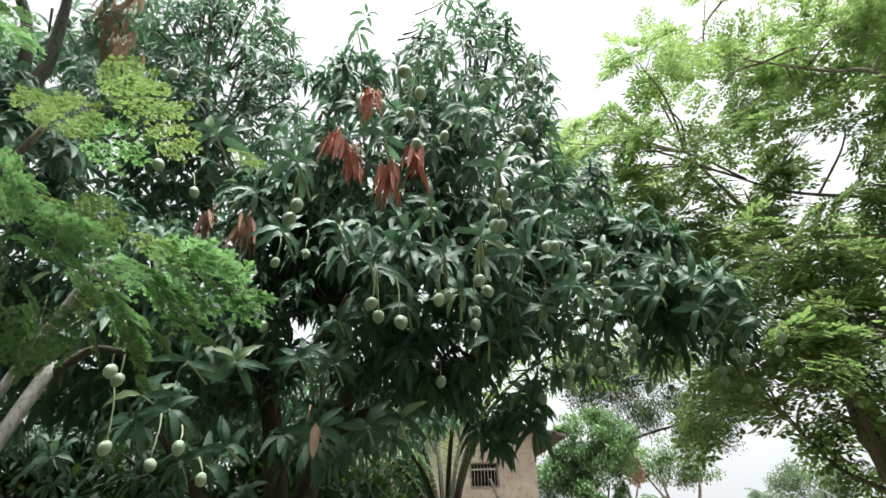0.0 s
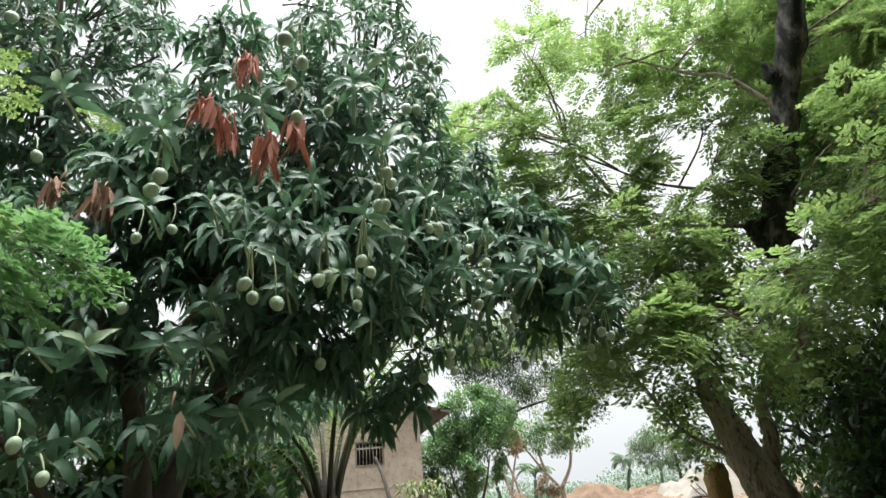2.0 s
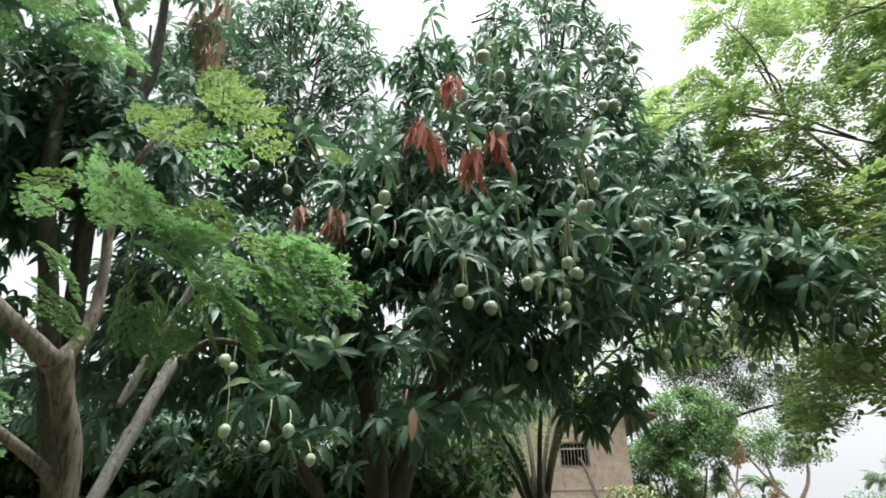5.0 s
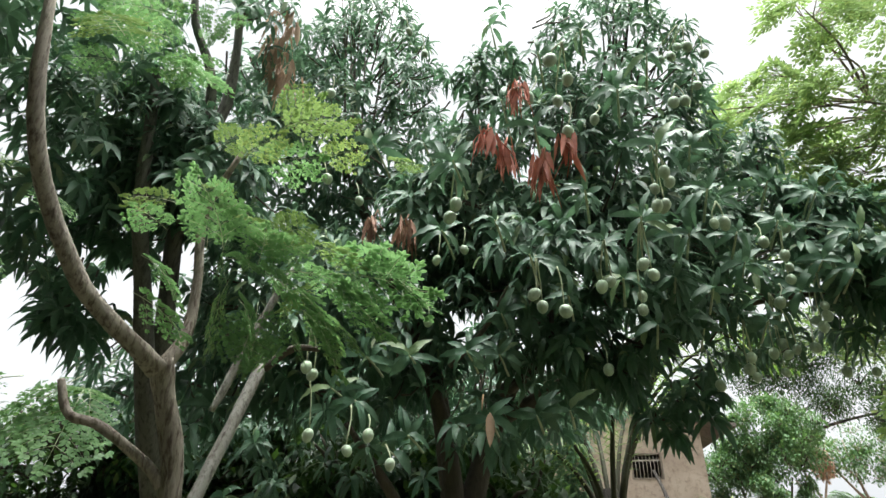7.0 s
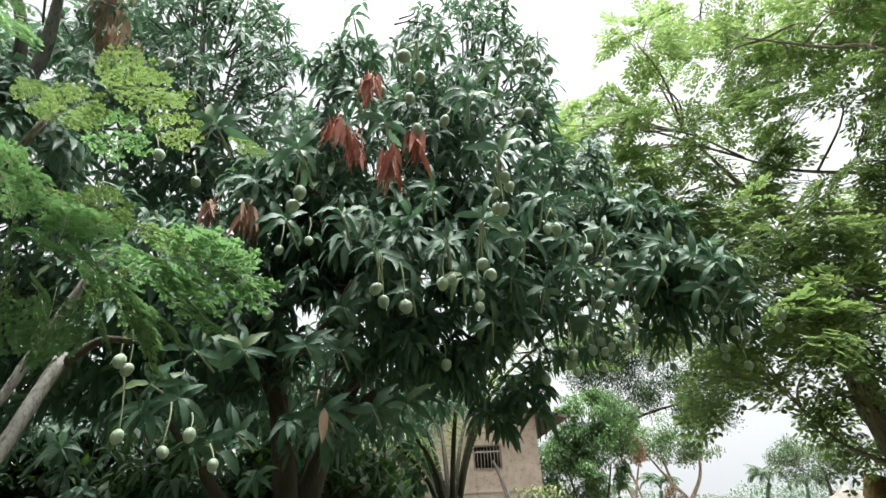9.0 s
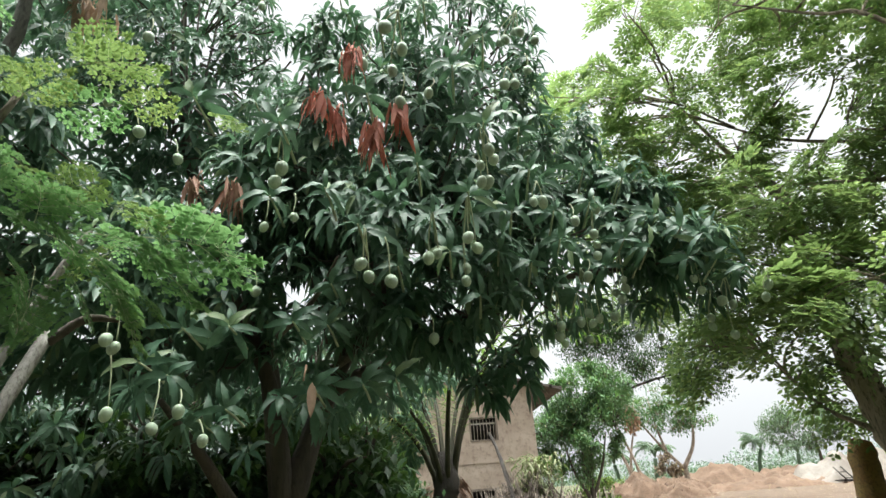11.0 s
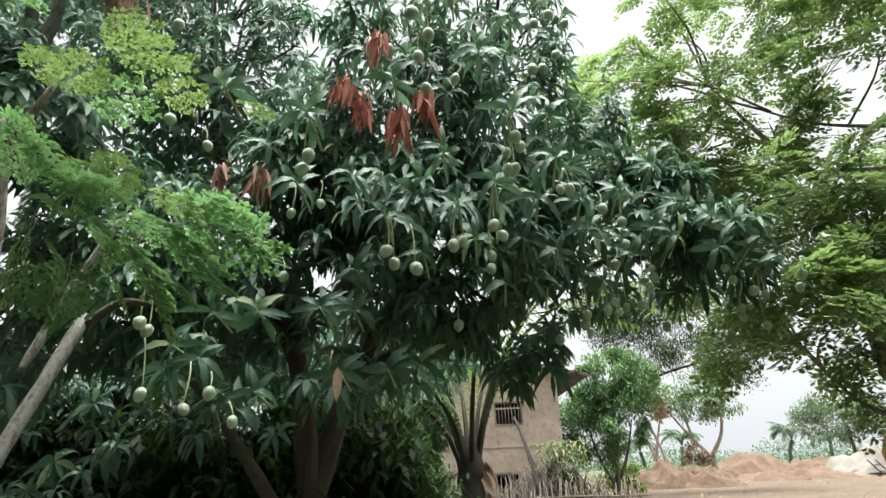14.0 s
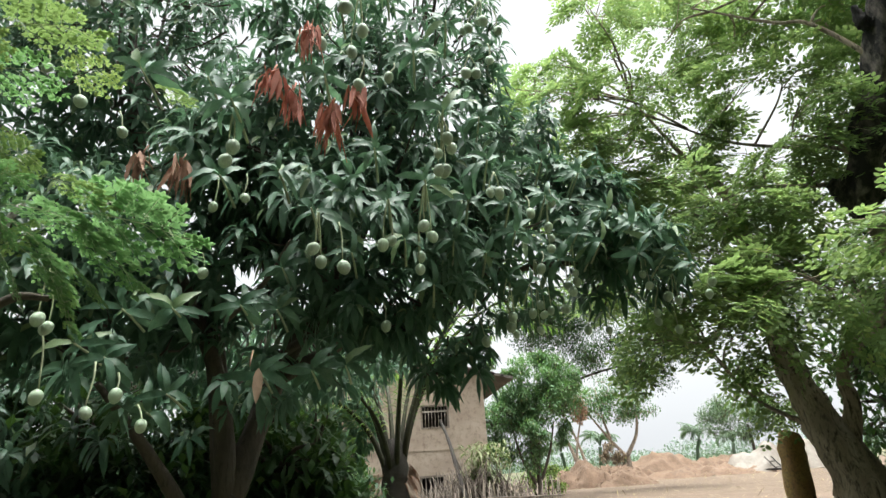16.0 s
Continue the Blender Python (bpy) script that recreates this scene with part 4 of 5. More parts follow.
# ---- old tree behind the moringa ----
old = thing("old_tree", (-3.1, 4.4, 0), "old tree with dark bare upright trunks and dark leaves", "tree")
OLD_AT = Vector((-3.1, 4.4, 0))
for pts, r in [
    ([(-2.95, 4.4, -0.05), (-2.84, 3.5, 1.6), (-2.77, 2.89, 2.75), (-2.71, 2.58, 3.41), (-2.8, 2.5, 4.4)], (0.12, 0.085, 0.055, 0.047, 0.03)),
    ([(-2.88, 3.5, 1.6), (-2.78, 3.1, 2.9), (-2.69, 2.93, 3.72), (-2.50, 2.92, 4.44), (-2.44, 2.73, 5.4)], (0.07, 0.06, 0.048, 0.042, 0.025)),
    ([(-2.60, 2.90, 4.1), (-2.57, 2.76, 4.54), (-2.67, 2.59, 4.91), (-2.7, 2.5, 5.4)], (0.04, 0.036, 0.03, 0.02)),
]:
    ob = part("trunk", tube(pts, r, 10, 0.08, 3, 16).mesh("trunk", M_BARK_GREY), old)
    ob.location = -OLD_AT
s = Soup()
# Third clump is placed overhead on the left to shade the low leaves
for c, r, n in [((-3.3, 4.3, 4.8), (1.5, 0.7, 1.7), 300), ((-3.15, 3.35, 4.5), (0.95, 0.5, 1.2), 230), ((-3.3, 1.7, 4.6), (0.9, 1.3, 0.8), 240), ((-3.26, 2.44, 3.76), (0.6, 0.5, 0.9), 150)]:
    at, ax = ball_points(n, c, r, 0.2)
    free = ~in_gap(at, 0.85)
    at, ax = at[free], ax[free]
    P, D, L, G, A = whorl_leaves(at, ax + [0, -0.2, 0.15], rng.uniform(0.14, 0.22, len(at)), rng.uniform(0.8, 1.8, len(at)), rng.integers(8, 12, len(at)))
    s.add(*blades(P, D, L, L * 0.23, G, 4, face=A))
ob = part("crown", s.mesh("crown", M_MANGO_LEAF), old, kind="stuff")
ob.location = -OLD_AT

# ---- shade tree with fine bright foliage ----
shade = thing("shade_tree", (4.6, 4.5, 0), "tall spreading tree with fine bright green leaves and leaning brown trunk", "tree")
SH_AT = Vector((4.6, 4.5, 0))


def sh(name, pts, radii, material=M_BARK_SHADE, label="", lumps=0.07, sides=14, steps=20):
    ob = part(name, tube(pts, radii, sides, lumps, len(pts) + int(radii[0] * 100), steps).mesh(name, material), shade, label)
    ob.location = -SH_AT
    p = np.array(pts)
    SKELETON.append(np.concatenate([p[:-1] + (p[1:] - p[:-1]) * u for u in (0, 0.25, 0.5, 0.75)] + [p[-1:]]))
    return ob


SKELETON = []
sh("trunk", [(4.22, 4.6, -0.1), (4.08, 4.62, 0.7), (3.98, 4.72, 1.27), (3.90, 4.85, 1.77), (3.88, 5.0, 2.28), (3.95, 5.15, 2.9)], [0.42, 0.28, 0.18, 0.135, 0.105, 0.08], label="leaning rough brown trunk", lumps=0.13, sides=20, steps=26)
sh("limb", [(4.01, 5.1, 2.7), (4.0, 5.24, 3.38), (3.96, 5.26, 4.08), (3.6, 5.3, 4.6), (3.1, 5.3, 5.4)], [0.10, 0.085, 0.07, 0.03, 0.008])
sh("limb", [(4.02, 4.83, 1.36), (4.15, 4.71, 1.78), (4.16, 4.66, 2.18), (4.62, 4.35, 2.7), (4.50, 4.2, 3.4)], [0.12, 0.062, 0.05, 0.052, 0.08], lumps=0.12)
sh("black_trunk", [(4.46, 4.16, 3.50), (4.42, 4.06, 3.75), (4.40, 3.66, 4.31), (4.36, 3.34, 4.85), (4.30, 2.98, 5.39), (4.18, 2.74, 6.4)], [0.18, 0.14, 0.105, 0.10, 0.088, 0.07], M_BARK_BLACK, "black scarred upright trunk", 0.2)
sh("stub", [(4.36, 3.39, 4.82), (4.26, 3.42, 4.86), (4.20, 3.40, 5.02)], [0.07, 0.06, 0.02], M_BARK_BLACK, "broken black stub", 0.2)
sh("limb", [(4.40, 3.42, 4.66), (4.42, 3.22, 5.0), (4.40, 2.98, 5.5), (4.30, 2.78, 6.2)], [0.03, 0.034, 0.032, 0.025])
sh("burl", [(4.52, 4.18, 3.48), (4.38, 4.21, 3.60), (4.22, 4.25, 3.74)], [0.19, 0.15, 0.05], M_BARK_BLACK, "broken black stub", 0.18)
sh("limb", [(4.44, 3.95, 3.8), (4.28, 4.13, 4.05), (4.1, 4.4, 4.22), (3.7, 4.8, 4.55), (3.24, 5.15, 5.07)], [0.026, 0.021, 0.018, 0.014, 0.008])
sh("limb", [(4.42, 4.08, 3.68), (4.25, 4.4, 3.80), (3.95, 4.9, 4.06), (3.53, 5.42, 4.32)], [0.03, 0.022, 0.017, 0.009])
sh("limb", [(4.22, 2.85, 5.9), (3.85, 3.4, 6.35), (3.3, 4.2, 6.6)], [0.028, 0.02, 0.01])
sh("limb", [(4.38, 3.5, 4.5), (4.05, 3.7, 5.1), (3.85, 3.9, 5.3), (3.4, 4.3, 5.85)], [0.024, 0.018, 0.015, 0.008])
sh("limb", [(3.95, 4.8, 1.55), (3.78, 4.95, 1.72), (3.6, 5.2, 1.95), (3.4, 5.4, 2.4)], [0.035, 0.024, 0.016, 0.008])

SPRAYS = []
for k in range(6):
    v, f, stalks = pinnate(2, 1.0, (0.17, 0.105), 0.185, 0.3 + 0.1 * k, 0.5, 0.46)
    SPRAYS.append((v, f))
BOUGHS_TOP = [  # centre, radii, sprays
    ((3.5, 5.2, 5.6), (0.7, 0.7, 0.8), 80),
    ((3.5, 5.0, 6.8), (0.7, 0.7, 0.7), 75),
    ((3.9, 4.6, 6.3), (0.8, 0.8, 0.7), 80),
    ((3.9, 4.7, 5.0), (0.6, 0.6, 0.6), 70),
    ((3.4, 5.5, 4.4), (0.6, 0.5, 0.6), 70),
    ((3.9, 4.9, 3.7), (0.6, 0.5, 0.5), 80),
    ((3.6, 5.3, 3.2), (0.7, 0.5, 0.6), 80),
    ((3.45, 5.2, 2.65), (0.45, 0.4, 0.35), 55),
    ((4.2, 4.0, 5.9), (0.6, 0.6, 0.7), 70),
    ((4.9, 3.3, 3.9), (0.45, 0.4, 0.6), 60),
    ((4.6, 3.7, 3.0), (0.65, 0.5, 0.55), 100),
    ((4.2, 4.3, 2.7), (0.6, 0.4, 0.5), 90),
]
BOUGHS_OUTER = [  # centre, radii, sprays
    ((5.4, 3.0, 5.2), (0.6, 0.6, 0.9), 80),
    ((5.3, 4.6, 3.4), (0.8, 0.7, 1.1), 100),
    ((5.4, 4.6, 5.6), (0.9, 0.8, 1.3), 90),
    ((4.6, 5.9, 4.6), (0.9, 0.7, 1.5), 90),
    ((2.14, 5.7, 6.0), (0.4, 0.35, 0.4), 15),
    ((1.95, 5.6, 5.5), (0.4, 0.4, 0.5), 16),
    ((2.6, 5.75, 5.35), (0.4, 0.4, 0.35), 24),
    ((2.45, 6.1, 4.85), (0.5, 0.4, 0.4), 45),
    ((3.0, 5.7, 4.8), (0.45, 0.4, 0.45), 45),
    ((3.1, 5.7, 4.0), (0.5, 0.4, 0.5), 60),
    ((2.7, 5.9, 3.4), (0.5, 0.4, 0.5), 50),
    ((3.75, 4.65, 2.85), (0.4, 0.3, 0.4), 60),
]
BOUGHS_NEAR = [  # centre, radii, sprays
    ((5.15, 3.0, 5.2), (0.35, 0.4, 0.6), 90),
    ((5.1, 3.3, 4.35), (0.35, 0.4, 0.45), 90),
    ((4.75, 3.25, 3.5), (0.4, 0.4, 0.4), 90),
    ((5.6, 3.7, 5.0), (0.5, 0.5, 1.2), 120),
    ((4.75, 3.4, 2.9), (0.4, 0.3, 0.3), 60),
    ((4.05, 4.1, 4.5), (0.35, 0.4, 0.5), 40),
    ((3.4, 4.8, 5.9), (0.5, 0.5, 0.5), 40),
    ((3.73, 5.41, 2.39), (0.3, 0.3, 0.22), 45),
    ((4.01, 5.51, 1.98), (0.25, 0.25, 0.2), 30),
    ((2.22, 4.78, 5.03), (0.3, 0.3, 0.25), 26),
]
BOUGHS_LOW = [  # centre, radii, sprays
    ((1.72, 4.94, 5.26), (0.3, 0.3, 0.25), 13),
    ((2.13, 5.04, 4.90), (0.4, 0.3, 0.35), 28),
    ((2.24, 4.17, 5.57), (0.3, 0.3, 0.4), 30),
    ((3.04, 4.23, 2.64), (0.4, 0.3, 0.4), 80),
    ((3.04, 4.27, 3.57), (0.4, 0.3, 0.4), 60),
    ((3.22, 3.69, 2.66), (0.45, 0.3, 0.4), 80),
    ((2.93, 5.31, 2.96), (0.4, 0.3, 0.3), 30),
    ((2.77, 5.97, 3.35), (0.35, 0.3, 0.35), 16),
    ((3.35, 4.92, 2.49), (0.3, 0.3, 0.25), 4),
    ((5.25, 3.18, 5.33), (0.5, 0.4, 0.5), 80),
    ((4.28, 2.72, 3.94), (0.4, 0.4, 0.5), 80),
    ((2.75, 4.60, 2.78), (0.3, 0.3, 0.25), 42),
    ((3.02, 4.50, 3.08), (0.3, 0.3, 0.25), 42),
    ((3.38, 4.25, 3.02), (0.35, 0.3, 0.28), 46),
    ((2.50, 4.75, 2.45), (0.28, 0.28, 0.2), 34),
    ((3.32, 4.50, 3.36), (0.35, 0.3, 0.28), 42),
]
BOUGHS_EDGE = [  # centre, radii, sprays
    ((2.76, 5.2, 4.82), (0.35, 0.35, 0.28), 50),
    ((3.08, 5.2, 4.24), (0.35, 0.35, 0.28), 50),
    ((2.54, 5.3, 4.33), (0.35, 0.35, 0.28), 50),
    ((3.44, 5.0, 4.64), (0.35, 0.35, 0.28), 50),
    ((2.74, 5.2, 3.8), (0.35, 0.35, 0.28), 50),
    ((3.25, 4.9, 3.75), (0.35, 0.35, 0.28), 50),
    ((2.4, 5.3, 4.83), (0.35, 0.35, 0.28), 50),
    # Next four boughs are out of view, added to shade the lower right
    ((6.20, 3.00, 6.00), (0.9, 0.8, 0.6), 150),
    ((6.10, 2.00, 5.40), (0.8, 0.7, 0.6), 130),
    ((6.50, 3.60, 4.80), (0.8, 0.7, 0.7), 130),
    ((5.60, 1.60, 6.20), (0.8, 0.7, 0.5), 110),
    ((4.34, 4.40, 6.10), (0.5, 0.4, 0.35), 55),
    ((4.20, 4.35, 4.95), (0.45, 0.4, 0.35), 55),
    ((3.93, 4.50, 4.23), (0.4, 0.4, 0.3), 45),
    ((4.00, 4.05, 4.12), (0.35, 0.35, 0.3), 40),
    ((4.15, 4.80, 5.75), (0.45, 0.4, 0.35), 40),
    ((2.60, 5.00, 6.45), (0.35, 0.35, 0.3), 22),
    ((2.21, 5.00, 5.65), (0.3, 0.3, 0.25), 22),
    ((4.60, 3.60, 6.30), (0.7, 0.6, 0.5), 70),
    ((4.70, 3.90, 5.60), (0.6, 0.5, 0.5), 70),
    ((2.75, 4.90, 5.75), (0.4, 0.4, 0.35), 30),
    ((4.20, 4.40, 3.90), (0.5, 0.4, 0.4), 50),
    ((3.80, 2.67, 3.15), (0.4, 0.3, 0.4), 90),
    ((3.50, 3.08, 2.78), (0.5, 0.3, 0.3), 80),
    ((5.30, 3.80, 6.20), (0.6, 0.5, 0.5), 70),
]
BOUGHS = BOUGHS_TOP + BOUGHS_OUTER + BOUGHS_NEAR + BOUGHS_LOW + BOUGHS_EDGE
BONES = np.concatenate(SKELETON)
BONES = BONES[BONES[:, 2] > 1.9]
for c, r, n in BOUGHS:
    n = int(n * (0.49 if c[2] > 4.2 and c[0] > 2.9 else 0.46))
    small = 0.68 if c[1] < 3.75 and c[0] > 3.6 else 1.0
    n = int(n / small ** 1.5)
    c, r = np.array(c), np.array(r) * 1.22
    cost = np.linalg.norm(BONES - c, axis=1) + 1.2 * np.maximum(0, BONES[:, 2] - c[2] + 0.2)
    root = BONES[np.argmin(cost)]
    mid = (root + c) / 2 + [rng.uniform(-0.08, 0.08), rng.uniform(-0.08, 0.08), 0.10 * np.linalg.norm(c - root)]
    wood = tube([root, mid, c, c + (c - mid) * 0.45 * r / max(r)], [0.014, 0.011, 0.007, 0.003], 6, 0.05, n, 12)
    twigs = int(np.clip(n // 5, 3, 16))
    P, X = [], []
    for k in range(twigs):
        u = rng.uniform(0.35, 1.0)
        a = mid + (c - mid) * u
        out = unit(rng.standard_normal(3) * [1, 1, 0.55] + 0.35 * unit(c - root))
        e = c + out * r * rng.uniform(0.8, 1.15)
        b = (a + e) / 2 + [0, 0, 0.05]
        e = e - [0, 0, 0.06]
        join(wood, tube([a, b, e], [0.006, 0.004, 0.002], 5, 0, k, 8))
        m = max(4, n // twigs)
        w = rng.uniform(0.15, 1.0, m)[:, None]
        q = a * (1 - w) ** 2 + 2 * b * w * (1 - w) + e * w ** 2
        side = unit(np.cross(e - a, [0, 0, 1.0])) * np.where(rng.random((m, 1)) < 0.5, 1, -1)
        P.append(q + rng.standard_normal((m, 3)) * 0.025)
        X.append(unit(unit(e - a) * rng.uniform(0.3, 1.0, (m, 1)) + side * rng.uniform(0.3, 1.0, (m, 1)) + rng.standard_normal((m, 3)) * 0.25 + [0, 0, -0.2]))
    P, X = np.concatenate(P), np.concatenate(X)
    s = scatter(Soup(), SPRAYS, P, X, rng.uniform(0.26, 0.42, len(P)) * small, rng.uniform(-0.6, 0.6, len(P)))
    ob = part("bough", wood.mesh("bough", M_BARK_SHADE), shade)
    ob.location = -SH_AT
    part("foliage", s.mesh("foliage", M_SHADE_LEAF, False), ob, kind="stuff")

# ---- coconut palm in front of the house ----
palm = thing("coconut_palm", (0.27, 9.0, 0), "young coconut palm with thick dark trunk and arching fronds", "palm")


def palm_frond_pieces(length, droop, leaf, seed, wide=0.035):
    g = np.random.default_rng(seed)
    u = np.linspace(0, 1, 34)
    ang = radians(80) - droop * u ** 1.2
    xs = np.cumsum(np.cos(ang)) * length / 34
    zs = np.cumsum(np.sin(ang)) * length / 34
    pts = np.stack([xs, 0 * xs, zs], 1)
    t = unit(np.gradient(pts, axis=0))
    P, D, L = [], [], []
    for k in range(7, 34):
        for sg in (1, -1):
            P.append(pts[k])
            D.append(t[k] * 0.75 + np.array([0, sg, 0]) * 0.8 + np.array([0, 0, -0.15]) + g.uniform(-0.08, 0.08, 3))
            L.append(leaf * math.sin(math.pi * (0.15 + 0.8 * (k - 7) / 27)) * g.uniform(0.85, 1.1))
    L = np.array(L)
    v, f = blades(P, D, L, wide + 0 * L, 0.9, 4, 0.15, None, 0.0, 0.3)
    return pts, v, f


part("trunk", tube([(0, 0, -0.05), (0.01, 0, 0.8), (0.0, 0, 1.35), (0.02, 0, 1.6), (0.02, 0, 2.0)], [0.25, 0.20, 0.19, 0.19, 0.09], 14, 0.06, 5, 18).mesh("trunk", M_PALM_TRUNK), palm)
for k, (az, droop, ln) in enumerate([(200, 2.2, 3.2), (160, 2.0, 3.0), (95, 1.6, 3.6), (35, 1.3, 3.6), (235, 2.2, 2.8), (120, 1.3, 3.6), (60, 1.2, 3.6), (-80, 1.3, 3.4), (180, 1.2, 3.6), (2, 1.35, 5.4), (-22, 1.4, 5.2), (12, 1.75, 4.2), (-10, 1.6, 4.4)]):
    pts, v, f = palm_frond_pieces(ln, droop, 0.62, k)
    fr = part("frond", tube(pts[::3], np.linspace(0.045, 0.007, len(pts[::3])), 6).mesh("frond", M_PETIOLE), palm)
    fr.matrix_basis = Matrix.Translation((0.02 + 0.11 * math.cos(radians(az)), 0.11 * math.sin(radians(az)), 1.32 + 0.03 * k)) @ Matrix.Rotation(radians(az), 4, "Z")
    part("foliage", Soup().add(v, f).mesh("foliage", M_PALM_LEAF), fr, kind="stuff")


# shaggy brown sheaths on the palm's trunk
for k, (az, z) in enumerate([(-20, 1.45), (5, 1.2), (-35, 1.05), (15, 1.6), (195, 1.5), (215, 1.25)]):
    n = 26
    base = np.array([0.19 * math.cos(radians(az)), 0.19 * math.sin(radians(az)), z])
    p = base + rng.uniform(-0.05, 0.05, (n, 3))
    d = np.array([math.cos(radians(az)), math.sin(radians(az)), -0.9]) + rng.uniform(-0.35, 0.35, (n, 3))
    sheath = Soup().add(*blades(p, d, rng.uniform(0.18, 0.42, n), 0.03, 0.9, 4, 0.3))
    part("dead_sheath", sheath.mesh("dead_sheath", M_DEAD_DARK), palm, "ragged brown dead leaf sheath")


# ---- mud house ----
house = thing("mud_house", (0, 20, 0), "two-storey mud-plastered house with gable roof and barred window", "house")
X0, X1, Y0, Y1, TOP = -4.6, 3.75, 0.0, 7.0, 4.55


def wall_with_holes(x0, x1, z0, z1, y0, y1, holes):
    """One solid slab with openings cut through it."""
    xs = sorted({x0, x1, *[h[0] for h in holes], *[h[1] for h in holes]})
    zs = sorted({z0, z1, *[h[2] for h in holes], *[h[3] for h in holes]})
    nx, nz = len(xs), len(zs)
    v = [(x, y, z) for y in (y0, y1) for z in zs for x in xs]

    def solid(i, j):
        if not (0 <= i < nx - 1 and 0 <= j < nz - 1):
            return False
        a, c = (xs[i] + xs[i + 1]) / 2, (zs[j] + zs[j + 1]) / 2
        return not any(h[0] <= a <= h[1] and h[2] <= c <= h[3] for h in holes)

    def at(i, j, k):
        return k * nx * nz + j * nx + i

    f = []
    for i in range(nx - 1):
        for j in range(nz - 1):
            if not solid(i, j):
                continue
            f.append([at(i, j, 0), at(i + 1, j, 0), at(i + 1, j + 1, 0), at(i, j + 1, 0)])
            f.append([at(i, j, 1), at(i, j + 1, 1), at(i + 1, j + 1, 1), at(i + 1, j, 1)])
            for di, dj, a, c in ((-1, 0, (i, j), (i, j + 1)), (1, 0, (i + 1, j + 1), (i + 1, j)), (0, -1, (i + 1, j), (i, j)), (0, 1, (i, j + 1), (i + 1, j + 1))):
                if not solid(i + di, j + dj):
                    f.append([at(*a, 0), at(*c, 0), at(*c, 1), at(*a, 1)])
    return Soup().add(v, f)


HOLES = [(1.58, 2.44, 2.92, 3.62), (1.45, 2.2, 0.62, 1.36), (-3.0, -2.1, 0.0, 1.9)]
part("front_wall", wall_with_holes(X0, X1, -0.1, TOP, Y0, Y0 + 0.35, HOLES).mesh("front_wall", M_MUD, False), house, "cracked beige mud-plaster wall")
part("side_wall", box(X1 - 0.35, 0.35, -0.1, X1, Y1, TOP).mesh("side_wall", M_MUD, False), house)
part("side_wall", box(X0, 0.35, -0.1, X0 + 0.35, Y1, TOP).mesh("side_wall", M_MUD, False), house)
part("back_wall", box(X0 + 0.35, Y1 - 0.35, -0.1, X1 - 0.35, Y1, TOP).mesh("back_wall", M_MUD, False), house)
part("upper_floor", box(X0 + 0.35, 0.36, 2.15, X1 - 0.35, Y1 - 0.36, 2.3).mesh("upper_floor", M_DARK, False), house)
part("partition", box(X0 + 0.36, 1.4, -0.05, X1 - 0.36, 1.5, TOP - 0.05).mesh("partition", M_DARK, False), house, "near-black inner wall that darkens the windows")
part("ledge", box(X0, -0.022, 2.18, X1 + 0.02, -0.002, 2.25).mesh("ledge", M_MUD, False), house)
XM = (X0 + X1) / 2
gab = Soup()
for y in (0.02, 0.33):
    gab.add([(X0, y, TOP), (X1, y, TOP), (XM, y, TOP + 1.12)], [[0, 1, 2]])
part("gable", gab.mesh("gable", M_MUD, False), house)
for sg, xe in ((1, X1 + 1.05), (-1, X0 - 1.05)):
    ze = 4.42
    rows = 16
    roof = None
    for k in range(rows):
        a, c = k / rows, (k + 1) / rows + 0.02
        xa, xb = xe + (XM - xe) * a, xe + (XM - xe) * c
        za, zb = ze + (TOP + 1.25 - ze) * a, ze + (TOP + 1.25 - ze) * c
        rs = Soup().add([(xa, -0.3, za + 0.05), (xb, -0.3, zb), (xb, Y1 + 0.4, zb), (xa, Y1 + 0.4, za + 0.05), (xa, -0.3, za - 0.06), (xb, -0.3, zb - 0.06), (xb, Y1 + 0.4, zb - 0.06), (xa, Y1 + 0.4, za - 0.06)],
                        [[0, 1, 2, 3], [4, 7, 6, 5], [0, 4, 5, 1], [3, 2, 6, 7], [0, 3, 7, 4], [1, 5, 6, 2]])
        if roof is None:
            roof = part("roof", rs.mesh("roof", M_ROOF, False), house, "weathered brown tiled roof slope")
        else:
            part("tile_course", rs.mesh("tile_course", M_ROOF, False), roof)
win = part("window", wall_with_holes(1.53, 2.49, 2.88, 3.66, -0.02, 0.03, [(1.585, 2.435, 2.93, 3.615)]).mesh("window", M_WOOD, False), house, "small wooden window frame with bars")
for k in range(7):
    x = 1.675 + 0.112 * k
    part("bar", tube([(x, 0.06, 2.9), (x + 0.01, 0.06, 3.3), (x, 0.06, 3.64)], [0.012] * 3, 6).mesh("bar", M_IRON), win)
part("bar", box(1.58, 0.05, 3.42, 2.44, 0.09, 3.47).mesh("bar", M_IRON, False), win)
low = part("window", wall_with_holes(1.40, 2.25, 0.57, 1.41, -0.03, 0.03, [(1.47, 2.18, 0.64, 1.34)]).mesh("window", M_WOOD, False), house)
for k in range(4):
    part("bar", tube([(1.6 + 0.16 * k, 0.06, 0.6), (1.6 + 0.16 * k, 0.06, 1.38)], [0.018] * 2, 6).mesh("bar", M_IRON), low)

yard = Soup()
for k in range(14):
    x = -6.5 + k * 0.5
    h = 1.55 + 0.12 * math.sin(k * 1.7) - (0.5 if k > 11 else 0.0)
    box(x, 17.6, -0.1, x + 0.5, 17.9, h, yard)
tagged(new("yard_wall", yard.mesh("yard_wall", M_MUD, False)), "low crumbling mud yard wall", "wall", kind="structure")


